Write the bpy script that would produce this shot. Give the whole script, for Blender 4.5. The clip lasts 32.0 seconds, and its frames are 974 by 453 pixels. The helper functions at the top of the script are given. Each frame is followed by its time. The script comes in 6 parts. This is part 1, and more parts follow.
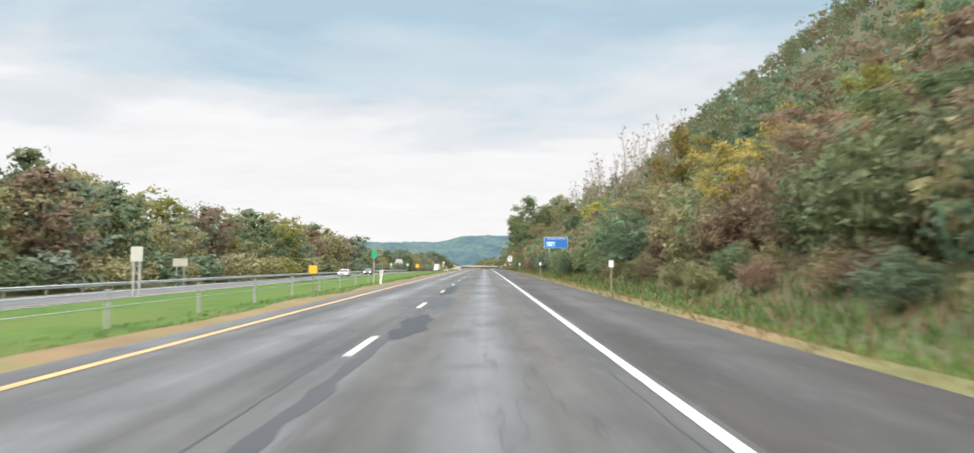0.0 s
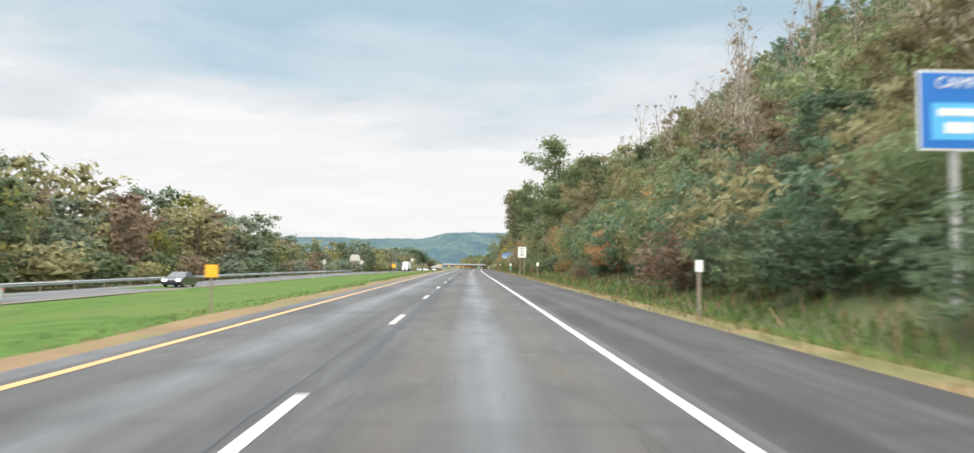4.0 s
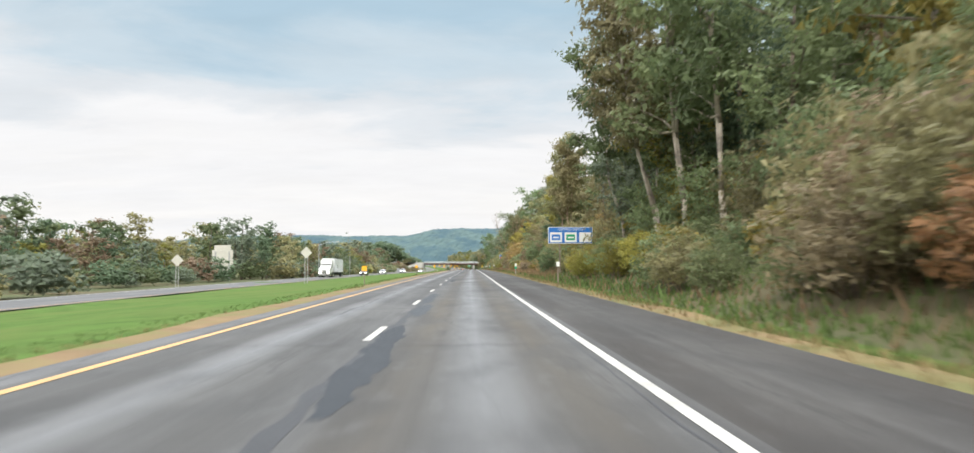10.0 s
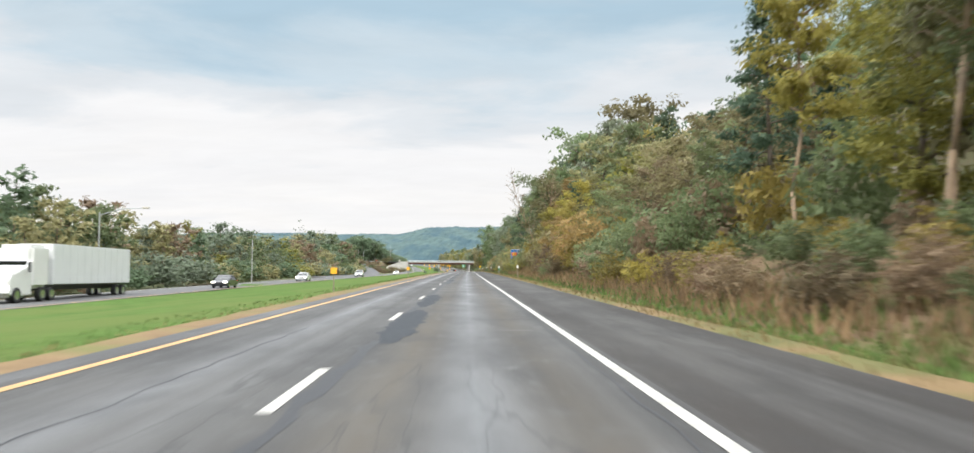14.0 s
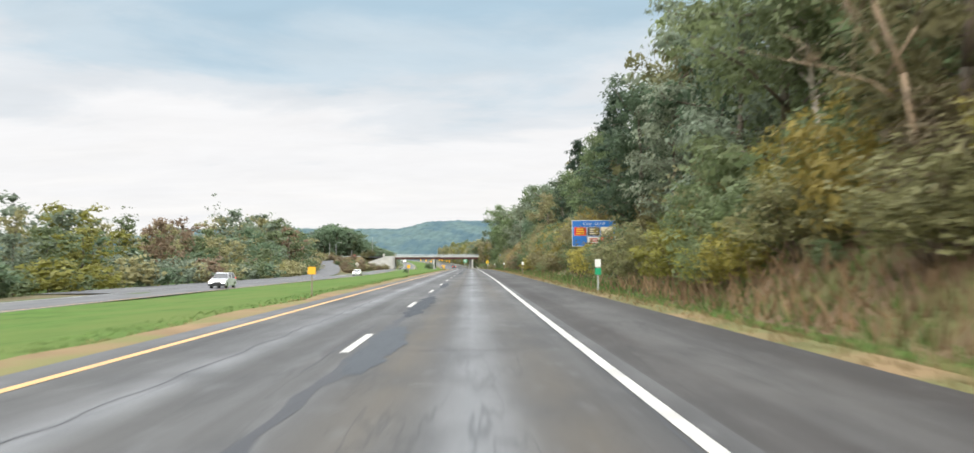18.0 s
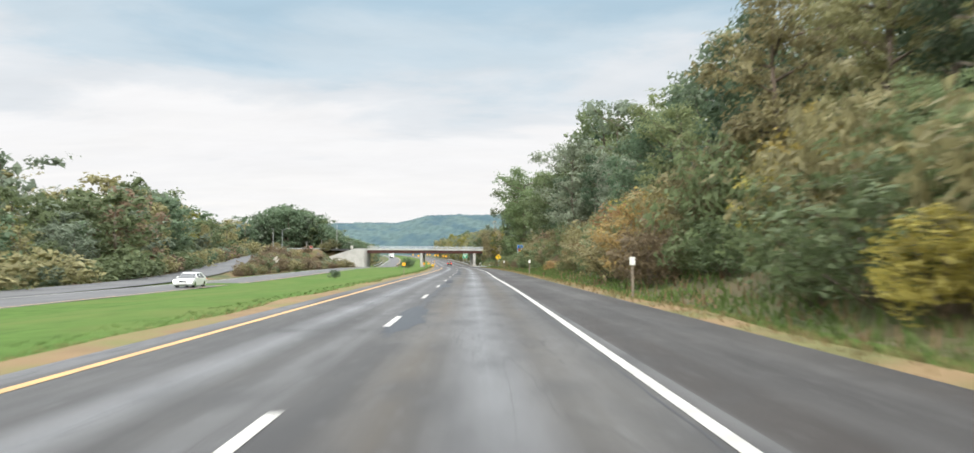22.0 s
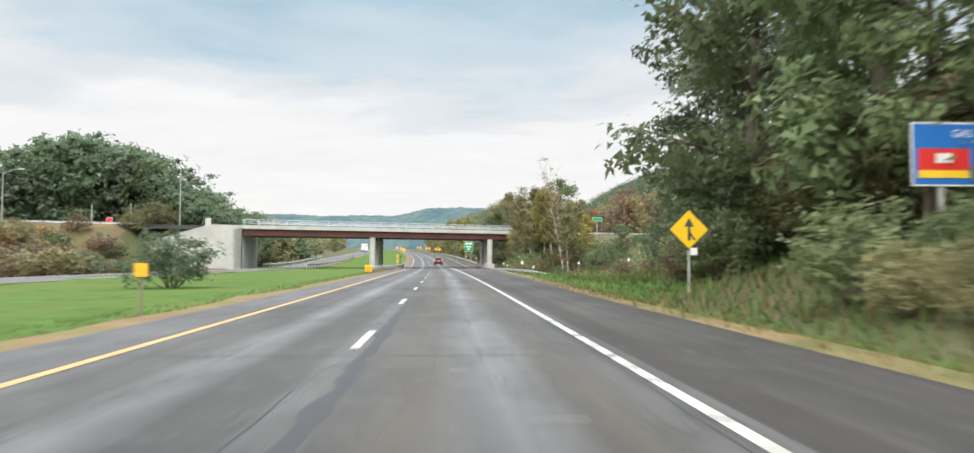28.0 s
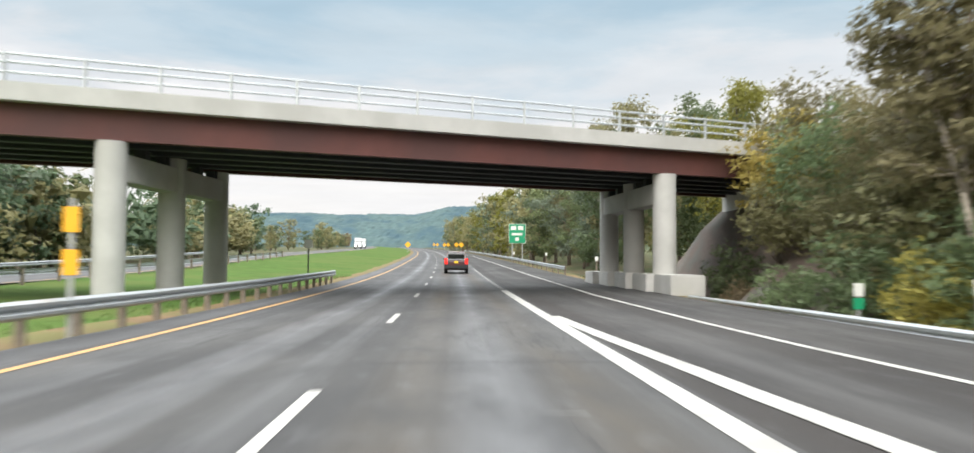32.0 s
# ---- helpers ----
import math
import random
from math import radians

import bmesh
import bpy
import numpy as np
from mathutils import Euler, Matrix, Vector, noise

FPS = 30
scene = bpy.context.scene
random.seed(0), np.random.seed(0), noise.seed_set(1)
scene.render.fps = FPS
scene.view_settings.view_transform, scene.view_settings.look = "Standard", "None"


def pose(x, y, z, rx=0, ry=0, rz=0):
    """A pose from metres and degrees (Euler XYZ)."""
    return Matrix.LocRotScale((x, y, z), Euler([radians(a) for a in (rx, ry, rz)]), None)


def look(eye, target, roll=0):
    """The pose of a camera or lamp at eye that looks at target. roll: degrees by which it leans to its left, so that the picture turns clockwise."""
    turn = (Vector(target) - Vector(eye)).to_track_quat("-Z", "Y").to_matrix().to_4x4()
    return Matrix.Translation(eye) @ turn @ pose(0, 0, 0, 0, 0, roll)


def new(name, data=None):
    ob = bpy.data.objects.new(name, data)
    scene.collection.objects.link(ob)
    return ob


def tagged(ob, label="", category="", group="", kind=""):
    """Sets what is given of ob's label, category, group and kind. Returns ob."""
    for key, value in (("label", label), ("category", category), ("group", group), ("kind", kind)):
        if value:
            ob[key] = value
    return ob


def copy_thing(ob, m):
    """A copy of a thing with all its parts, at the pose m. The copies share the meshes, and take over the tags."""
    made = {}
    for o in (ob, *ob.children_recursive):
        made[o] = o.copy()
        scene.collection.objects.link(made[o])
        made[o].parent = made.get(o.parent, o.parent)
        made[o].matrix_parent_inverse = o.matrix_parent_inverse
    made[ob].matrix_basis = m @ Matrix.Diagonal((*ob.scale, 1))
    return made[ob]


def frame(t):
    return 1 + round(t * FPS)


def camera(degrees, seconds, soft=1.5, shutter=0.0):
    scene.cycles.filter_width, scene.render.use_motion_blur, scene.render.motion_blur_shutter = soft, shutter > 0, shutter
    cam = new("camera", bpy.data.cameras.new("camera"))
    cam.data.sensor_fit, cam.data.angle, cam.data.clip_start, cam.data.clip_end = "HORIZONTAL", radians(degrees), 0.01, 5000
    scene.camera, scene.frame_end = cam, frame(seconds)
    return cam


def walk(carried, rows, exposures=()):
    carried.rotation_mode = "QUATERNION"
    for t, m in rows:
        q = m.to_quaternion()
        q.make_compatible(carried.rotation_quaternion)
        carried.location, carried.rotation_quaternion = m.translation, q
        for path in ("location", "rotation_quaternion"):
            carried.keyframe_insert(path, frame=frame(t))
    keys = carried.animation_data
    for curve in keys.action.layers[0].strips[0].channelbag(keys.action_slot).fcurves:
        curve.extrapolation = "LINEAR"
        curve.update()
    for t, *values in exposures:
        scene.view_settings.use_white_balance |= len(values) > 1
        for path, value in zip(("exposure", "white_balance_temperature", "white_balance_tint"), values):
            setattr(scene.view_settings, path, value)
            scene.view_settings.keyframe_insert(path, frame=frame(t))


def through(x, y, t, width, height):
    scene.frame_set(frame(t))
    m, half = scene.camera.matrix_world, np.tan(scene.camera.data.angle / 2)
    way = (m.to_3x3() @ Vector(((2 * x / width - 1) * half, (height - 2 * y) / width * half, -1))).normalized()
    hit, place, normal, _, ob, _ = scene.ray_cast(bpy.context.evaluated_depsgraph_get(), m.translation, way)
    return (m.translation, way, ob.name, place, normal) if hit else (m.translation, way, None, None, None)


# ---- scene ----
# The drive: seconds, x, y, yaw, pitch, roll; the eye rides 1.31 m above the road.
EYE = 1.31


def grade(y):
    """The highway climbs gently towards the overpass and levels out there."""
    return -1.1e-5 * (950 - y) ** 2 if y < 950 else 0.0


PATH = [
    (0, 0.00, 0.00, -0.39, 2.57, -0.10), (0.5, 0.01, 14.52, -0.74, 2.65, 0.10), (1, 0.02, 29.05, -1.03, 2.67, 0.00),
    (1.5, 0.04, 43.57, -1.24, 2.64, -0.30), (2, 0.07, 58.08, -1.39, 2.63, -0.40), (2.5, 0.10, 72.60, -1.45, 2.62, -0.50),
    (3, 0.13, 87.11, -1.46, 2.62, -0.60), (3.5, 0.16, 101.62, -1.44, 2.60, -0.60), (4, 0.19, 116.13, -1.48, 2.58, -0.52),
    (4.5, 0.23, 130.64, -1.56, 2.55, -0.45), (5, 0.27, 145.15, -1.66, 2.53, -0.38), (5.5, 0.32, 159.65, -1.75, 2.52, -0.30),
    (6, 0.38, 174.15, -1.83, 2.52, -0.30), (6.5, 0.45, 188.65, -1.84, 2.49, -0.30), (7, 0.54, 203.14, -1.84, 2.48, -0.30),
    (7.5, 0.65, 217.63, -1.84, 2.45, -0.30), (8, 0.78, 232.12, -1.89, 2.50, -0.30), (8.5, 0.93, 246.60, -2.04, 2.57, -0.40),
    (9, 1.10, 261.08, -2.14, 2.57, -0.10), (9.5, 1.29, 275.56, -2.17, 2.57, 0.00), (10, 1.51, 290.04, -2.24, 2.62, 0.20),
    (10.5, 1.73, 304.53, -2.33, 2.71, 0.30), (11, 1.97, 319.04, -2.38, 2.71, 0.40), (11.5, 2.22, 333.56, -2.39, 2.74, 0.35),
    (12, 2.48, 348.09, -2.40, 2.79, 0.30), (12.5, 2.75, 362.64, -2.31, 2.84, 0.15), (13, 3.03, 377.20, -2.34, 2.83, 0.00),
    (13.5, 3.31, 391.77, -2.50, 2.82, -0.05), (14, 3.60, 406.36, -2.64, 2.76, -0.10), (14.5, 3.90, 420.96, -2.74, 2.70, 0.00),
    (15, 4.21, 435.57, -2.76, 2.67, 0.10), (15.5, 4.52, 450.20, -2.73, 2.64, 0.20), (16, 4.84, 464.84, -2.67, 2.62, 0.30),
    (16.5, 5.16, 479.49, -2.62, 2.60, 0.40), (17, 5.48, 494.15, -2.58, 2.57, 0.50), (17.5, 5.80, 508.82, -2.53, 2.56, 0.60),
    (18, 6.11, 523.50, -2.44, 2.55, 0.50), (18.5, 6.42, 538.19, -2.33, 2.56, 0.35), (19, 6.74, 552.90, -2.29, 2.51, 0.20),
    (19.5, 7.07, 567.61, -2.34, 2.44, 0.15), (20, 7.41, 582.33, -2.43, 2.39, 0.10), (20.5, 7.75, 597.06, -2.50, 2.38, 0.12),
    (21, 8.09, 611.80, -2.49, 2.46, 0.15), (21.5, 8.43, 626.54, -2.42, 2.42, 0.18), (22, 8.76, 641.25, -2.35, 2.41, 0.20),
    (22.5, 9.08, 655.95, -2.29, 2.44, 0.18), (23, 9.39, 670.63, -2.26, 2.52, 0.15), (23.5, 9.67, 685.29, -2.23, 2.55, 0.12),
    (24, 9.93, 699.93, -2.19, 2.56, 0.10), (24.5, 10.16, 714.55, -2.19, 2.54, -0.20), (25, 10.35, 729.16, -2.26, 2.57, -0.50),
    (25.5, 10.50, 743.74, -2.33, 2.64, -0.70), (26, 10.61, 758.30, -2.40, 2.63, -0.60), (26.5, 10.68, 772.82, -2.46, 2.58, -0.50),
    (27, 10.70, 787.30, -2.47, 2.50, -0.40), (27.5, 10.68, 801.75, -2.41, 2.42, -0.30), (28, 10.60, 816.16, -2.25, 2.37, -0.20),
    (28.5, 10.48, 830.54, -2.04, 2.39, -0.20), (29, 10.31, 844.88, -1.80, 2.34, -0.20), (29.5, 10.11, 859.18, -1.59, 2.34, -0.25),
    (30, 9.86, 873.45, -1.39, 2.36, -0.30), (30.5, 9.58, 887.67, -1.24, 2.29, -0.30), (31, 9.27, 901.87, -1.09, 2.31, -0.30),
    (31.5, 8.94, 916.02, -0.89, 2.41, -0.30), (32, 8.59, 930.13, -0.66, 2.55, -0.30),
]

cam = camera(62.2, 32.0, soft=1.5, shutter=0.35)
walk(cam, [(t, pose(x, y, EYE + grade(y), 90 + p + math.degrees(2.2e-5 * max(0.0, 950 - y)), r, w)) for t, x, y, w, p, r in PATH],
     exposures=[(0.0, 0.0), (32.0, 0.0)])

# ---- light: an overcast evening sky, brighter overhead, and a broad soft sun ----
world = bpy.data.worlds.new("overcast_sky")
scene.world = world
world.use_nodes = True
wt = world.node_tree
wt.nodes.clear()


def wnode(kind, **values):
    n = wt.nodes.new(kind)
    for key, value in values.items():
        n.inputs[key].default_value = value
    return n


w_out = wt.nodes.new("ShaderNodeOutputWorld")
w_co = wt.nodes.new("ShaderNodeTexCoord")
w_sep = wt.nodes.new("ShaderNodeSeparateXYZ")
wt.links.new(w_co.outputs["Generated"], w_sep.inputs[0])
# cloud sheet seen in perspective: direction divided by its height
w_up = wnode("ShaderNodeMath")
w_up.operation = "ADD"
w_up.inputs[1].default_value = 0.16
wt.links.new(w_sep.outputs["Z"], w_up.inputs[0])
w_max = wnode("ShaderNodeMath")
w_max.operation = "MAXIMUM"
w_max.inputs[1].default_value = 0.05
wt.links.new(w_up.outputs[0], w_max.inputs[0])
w_div = wt.nodes.new("ShaderNodeVectorMath")
w_div.operation = "DIVIDE"
w_com = wt.nodes.new("ShaderNodeCombineXYZ")
for s in "XYZ":
    wt.links.new(w_max.outputs[0], w_com.inputs[s])
wt.links.new(w_co.outputs["Generated"], w_div.inputs[0])
wt.links.new(w_com.outputs[0], w_div.inputs[1])
w_map = wt.nodes.new("ShaderNodeMapping")
w_map.inputs["Scale"].default_value = (0.5, 1.0, 0.3)
w_map.inputs["Location"].default_value = (0.35, 0.9, 0.0)
wt.links.new(w_div.outputs[0], w_map.inputs[0])
w_noise = wnode("ShaderNodeTexNoise", Scale=1.5, Detail=7.0, Roughness=0.55, Distortion=0.5)
wt.links.new(w_map.outputs[0], w_noise.inputs["Vector"])
# a higher, greyer sheet above a bright band, its edge torn by the noise
w_tear = wt.nodes.new("ShaderNodeMath")
w_tear.operation = "MULTIPLY_ADD"
w_tear.inputs[1].default_value = 0.34
wt.links.new(w_noise.outputs["Fac"], w_tear.inputs[0])
wt.links.new(w_sep.outputs["Z"], w_tear.inputs[2])
w_band = wt.nodes.new("ShaderNodeValToRGB")
cb = w_band.color_ramp
cb.interpolation = "EASE"
cb.elements[0].position, cb.elements[0].color = 0.12, (0.86, 0.88, 0.92, 1)
cb.elements[1].position, cb.elements[1].color = 0.75, (0.82, 0.85, 0.87, 1)
for q, c in ((0.22, (0.97, 0.96, 0.95)), (0.33, (0.93, 0.93, 0.94)), (0.385, (0.78, 0.82, 0.86)), (0.435, (0.62, 0.73, 0.81)), (0.50, (0.46, 0.62, 0.74)), (0.58, (0.62, 0.69, 0.74))):
    e = cb.elements.new(q)
    e.color = (*c, 1)
wt.links.new(w_tear.outputs[0], w_band.inputs[0])
w_fine = wnode("ShaderNodeTexNoise", Scale=5.0, Detail=6.0, Roughness=0.6, Distortion=0.3)
wt.links.new(w_map.outputs[0], w_fine.inputs["Vector"])
w_soft = wt.nodes.new("ShaderNodeMapRange")
for key, value in (("From Min", 0.3), ("From Max", 0.7), ("To Min", 0.965), ("To Max", 1.03)):
    w_soft.inputs[key].default_value = value
wt.links.new(w_fine.outputs["Fac"], w_soft.inputs[0])
w_mix = wt.nodes.new("ShaderNodeMix")
w_mix.data_type, w_mix.blend_type = "RGBA", "MULTIPLY"
w_mix.inputs[0].default_value = 1.0
wt.links.new(w_band.outputs[0], w_mix.inputs[6])
wt.links.new(w_soft.outputs[0], w_mix.inputs[7])
# overcast: the zenith is about three times as bright as the horizon
w_lum = wt.nodes.new("ShaderNodeMapRange")
for key, value in (("From Min", 0.36), ("From Max", 0.8), ("To Min", 1.0), ("To Max", 5.0)):
    w_lum.inputs[key].default_value = value
wt.links.new(w_sep.outputs["Z"], w_lum.inputs[0])
w_bg = wt.nodes.new("ShaderNodeBackground")
wt.links.new(w_mix.outputs[2], w_bg.inputs["Color"])
wt.links.new(w_lum.outputs[0], w_bg.inputs["Strength"])
wt.links.new(w_bg.outputs[0], w_out.inputs[0])

sun = new("sun", bpy.data.lights.new("sun", "SUN"))
sun.data.energy, sun.data.angle, sun.data.color = 2.6, radians(60), (1.0, 0.935, 0.83)
sun.matrix_world = look((-30, -110, 95), (0, 0, 0))

# ---- small tools ----


def thing(name, label, category, group="", m=None):
    ob = tagged(new(name), label, category, group)
    ob.empty_display_size = 0.2
    if m is not None:
        ob.matrix_basis = m
    return ob


def mesh_of(name, verts, faces, material=None, smooth=False):
    me = bpy.data.meshes.new(name)
    me.from_pydata([tuple(v) for v in verts], [], faces)
    if material:
        me.materials.append(material)
    if smooth:
        me.shade_smooth()
    me.update()
    return me


def part(name, bm, material, parent, label="", smooth=False):
    """Links a bmesh, or a finished mesh, as one object under a thing or a part."""
    if isinstance(bm, bmesh.types.BMesh):
        me = bpy.data.meshes.new(name)
        bmesh.ops.recalc_face_normals(bm, faces=bm.faces)
        bm.to_mesh(me)
        bm.free()
        me.materials.append(material)
        if smooth:
            me.shade_smooth()
    else:
        me = bm
    ob = new(name, me)
    ob.parent = parent
    if label:
        ob["label"] = label
    return ob


def solid(name, bm, material, label, category, kind="", group="", smooth=False):
    ob = part(name, bm, material, None, smooth=smooth)
    return tagged(ob, label, category, group, kind)


def box(bm, x0, y0, z0, x1, y1, z1, bevel=0.0, m=None):
    made = bmesh.ops.create_cube(bm, size=1.0)["verts"]
    t = Matrix.Translation(((x0 + x1) / 2, (y0 + y1) / 2, (z0 + z1) / 2)) @ Matrix.Diagonal((x1 - x0, y1 - y0, z1 - z0, 1))
    bmesh.ops.transform(bm, matrix=(m @ t) if m is not None else t, verts=made)
    if bevel:
        edges = {e for v in made for e in v.link_edges}
        bmesh.ops.bevel(bm, geom=list(edges), offset=bevel, segments=2, affect="EDGES")
    return bm


def boxed(*a, **k):
    return box(bmesh.new(), *a, **k)


def rod(bm, a, b, r0, r1=None, sides=10):
    a, b = Vector(a), Vector(b)
    d = b - a
    q = d.to_track_quat("Z", "Y").to_matrix().to_4x4()
    bmesh.ops.create_cone(bm, cap_ends=True, segments=sides, radius1=r0, radius2=r0 if r1 is None else r1, depth=d.length,
                          matrix=Matrix.Translation((a + b) / 2) @ q)
    return bm


def rodded(*a, **k):
    return rod(bmesh.new(), *a, **k)


def tube(pts, rad, sides=5):
    """One bent rod through the points, which run along y."""
    bm = bmesh.new()
    rings = [[bm.verts.new((x + math.cos(6.2832 * k / sides) * rad, y, z + math.sin(6.2832 * k / sides) * rad)) for k in range(sides)] for x, y, z in pts]
    for a, b in zip(rings[:-1], rings[1:]):
        for k in range(sides):
            bm.faces.new((a[k], a[(k + 1) % sides], b[(k + 1) % sides], b[k]))
    return bm


def prism(outline, x0, x1, bevel=0.0):
    """A solid from an outline in y and z, run from x0 to x1."""
    bm = bmesh.new()
    left = [bm.verts.new((x0, y, z)) for y, z in outline]
    right = [bm.verts.new((x1, y, z)) for y, z in outline]
    n = len(outline)
    bm.faces.new(left)
    bm.faces.new(right[::-1])
    for i in range(n):
        bm.faces.new((left[i], right[i], right[(i + 1) % n], left[(i + 1) % n]))
    if bevel:
        bmesh.ops.recalc_face_normals(bm, faces=bm.faces)
        bmesh.ops.bevel(bm, geom=list(bm.edges), offset=bevel, segments=2, affect="EDGES")
    return bm


def smoothstep(a, b, v):
    t = min(1.0, max(0.0, (v - a) / (b - a)))
    return t * t * (3 - 2 * t)


# ---- materials ----


def material(name, colour, rough=0.8, metal=0.0, vary=0.25, scale=4.0, bump=0.2, bump_scale=30.0, second=None, second_scale=0.6,
             per_object=0.0, per_island=0.0, spec=0.5, coords="Object", emit=0.0):
    m = bpy.data.materials.new(name)
    m.use_nodes = True
    nt = m.node_tree
    b = nt.nodes["Principled BSDF"]
    b.inputs["Roughness"].default_value = rough
    b.inputs["Metallic"].default_value = metal
    b.inputs["Specular IOR Level"].default_value = spec
    co = nt.nodes.new("ShaderNodeTexCoord")
    n1 = nt.nodes.new("ShaderNodeTexNoise")
    n1.inputs["Scale"].default_value, n1.inputs["Detail"].default_value = scale, 5
    nt.links.new(co.outputs[coords], n1.inputs["Vector"])
    mix = nt.nodes.new("ShaderNodeMix")
    mix.data_type, mix.blend_type = "RGBA", "MIX"
    mix.inputs[6].default_value = (*[c * (1 - vary) for c in colour], 1)
    mix.inputs[7].default_value = (*[min(1, c * (1 + vary)) for c in colour], 1)
    nt.links.new(n1.outputs["Fac"], mix.inputs[0])
    col = mix.outputs[2]
    if second:
        n2 = nt.nodes.new("ShaderNodeTexNoise")
        n2.inputs["Scale"].default_value, n2.inputs["Detail"].default_value = second_scale, 4
        nt.links.new(co.outputs[coords], n2.inputs["Vector"])
        rm = nt.nodes.new("ShaderNodeMapRange")
        rm.inputs["From Min"].default_value, rm.inputs["From Max"].default_value = 0.45, 0.62
        nt.links.new(n2.outputs["Fac"], rm.inputs[0])
        mx = nt.nodes.new("ShaderNodeMix")
        mx.data_type = "RGBA"
        mx.inputs[7].default_value = (*second, 1)
        nt.links.new(rm.outputs[0], mx.inputs[0])
        nt.links.new(col, mx.inputs[6])
        col = mx.outputs[2]
    for amount, source in ((per_object, "object"), (per_island, "island")):
        if amount:
            src = nt.nodes.new("ShaderNodeObjectInfo" if source == "object" else "ShaderNodeNewGeometry")
            val = src.outputs["Random"] if source == "object" else src.outputs["Random Per Island"]
            r = nt.nodes.new("ShaderNodeMapRange")
            r.inputs["To Min"].default_value, r.inputs["To Max"].default_value = 1 - amount, 1 + amount
            nt.links.new(val, r.inputs[0])
            hs = nt.nodes.new("ShaderNodeHueSaturation")
            nt.links.new(r.outputs[0], hs.inputs["Value"])
            nt.links.new(col, hs.inputs["Color"])
            if source == "object":
                r2 = nt.nodes.new("ShaderNodeMapRange")
                r2.inputs["To Min"].default_value, r2.inputs["To Max"].default_value = 0.5 - amount * 0.04, 0.5 + amount * 0.08
                w = nt.nodes.new("ShaderNodeTexWhiteNoise")
                w.noise_dimensions = "1D"
                nt.links.new(val, w.inputs["W"])
                nt.links.new(w.outputs["Value"], r2.inputs[0])
                nt.links.new(r2.outputs[0], hs.inputs["Hue"])
            col = hs.outputs["Color"]
    nt.links.new(col, b.inputs["Base Color"])
    if emit:
        nt.links.new(col, b.inputs["Emission Color"])
        b.inputs["Emission Strength"].default_value = emit
    if bump:
        n3 = nt.nodes.new("ShaderNodeTexNoise")
        n3.inputs["Scale"].default_value, n3.inputs["Detail"].default_value = bump_scale, 4
        nt.links.new(co.outputs[coords], n3.inputs["Vector"])
        bu = nt.nodes.new("ShaderNodeBump")
        bu.inputs["Strength"].default_value, bu.inputs["Distance"].default_value = bump, 0.02
        nt.links.new(n3.outputs["Fac"], bu.inputs["Height"])
        nt.links.new(bu.outputs[0], b.inputs["Normal"])
    return m


def leaf_material(name, colour, spread=0.2, shift=0.33, through=0.46):
    """Leaves: a shade of their own each, a tone of its own each tree, and light that passes through."""
    m = material(name, colour, rough=0.6, vary=0.45, scale=0.45, bump=0, per_object=shift, per_island=spread, spec=0.25)
    nt = m.node_tree
    b = nt.nodes["Principled BSDF"]
    col = b.inputs["Base Color"].links[0].from_socket
    tr = nt.nodes.new("ShaderNodeBsdfTranslucent")
    nt.links.new(col, tr.inputs["Color"])
    mx = nt.nodes.new("ShaderNodeMixShader")
    mx.inputs[0].default_value = through
    nt.links.new(b.outputs[0], mx.inputs[1])
    nt.links.new(tr.outputs[0], mx.inputs[2])
    nt.links.new(mx.outputs[0], nt.nodes["Material Output"].inputs[0])
    return m


LEAF = {
    "green": leaf_material("leaf_green", (0.165, 0.20, 0.096)),
    "dark": leaf_material("leaf_dark_green", (0.108, 0.15, 0.088)),
    "olive": leaf_material("leaf_olive", (0.215, 0.195, 0.098)),
    "yellow": leaf_material("leaf_yellow_green", (0.30, 0.255, 0.068)),
    "brown": leaf_material("leaf_brown", (0.225, 0.162, 0.106)),
    "rust": leaf_material("leaf_rust", (0.29, 0.175, 0.08)),
    "wine": leaf_material("leaf_wine_red", (0.19, 0.095, 0.078)),
    "grey": leaf_material("leaf_grey_green", (0.195, 0.225, 0.158)),
    "needle": leaf_material("needles", (0.07, 0.11, 0.072)),
}
BARK = material("bark", (0.17, 0.13, 0.10), 0.95, vary=0.4, scale=3, bump=0.8, bump_scale=18, second=(0.09, 0.08, 0.06))
BARK_TAN = material("bark_tan", (0.33, 0.235, 0.155), 0.9, vary=0.3, scale=2, bump=0.5, bump_scale=14, second=(0.22, 0.16, 0.11), second_scale=1.4)
BARK_PALE = material("bark_pale", (0.42, 0.36, 0.29), 0.9, vary=0.25, scale=2, bump=0.5, bump_scale=14, second=(0.2, 0.17, 0.14), second_scale=1.4)
GRASS = material("mown_grass", (0.066, 0.112, 0.029), 0.9, vary=0.55, scale=0.9, bump=1.0, bump_scale=7, second=(0.088, 0.118, 0.036), second_scale=0.16, spec=0.03)
ROUGH = material("rough_ground", (0.062, 0.072, 0.03), 0.95, vary=0.5, scale=0.25, bump=1.0, bump_scale=4, second=(0.095, 0.078, 0.042), second_scale=0.09, spec=0.2)
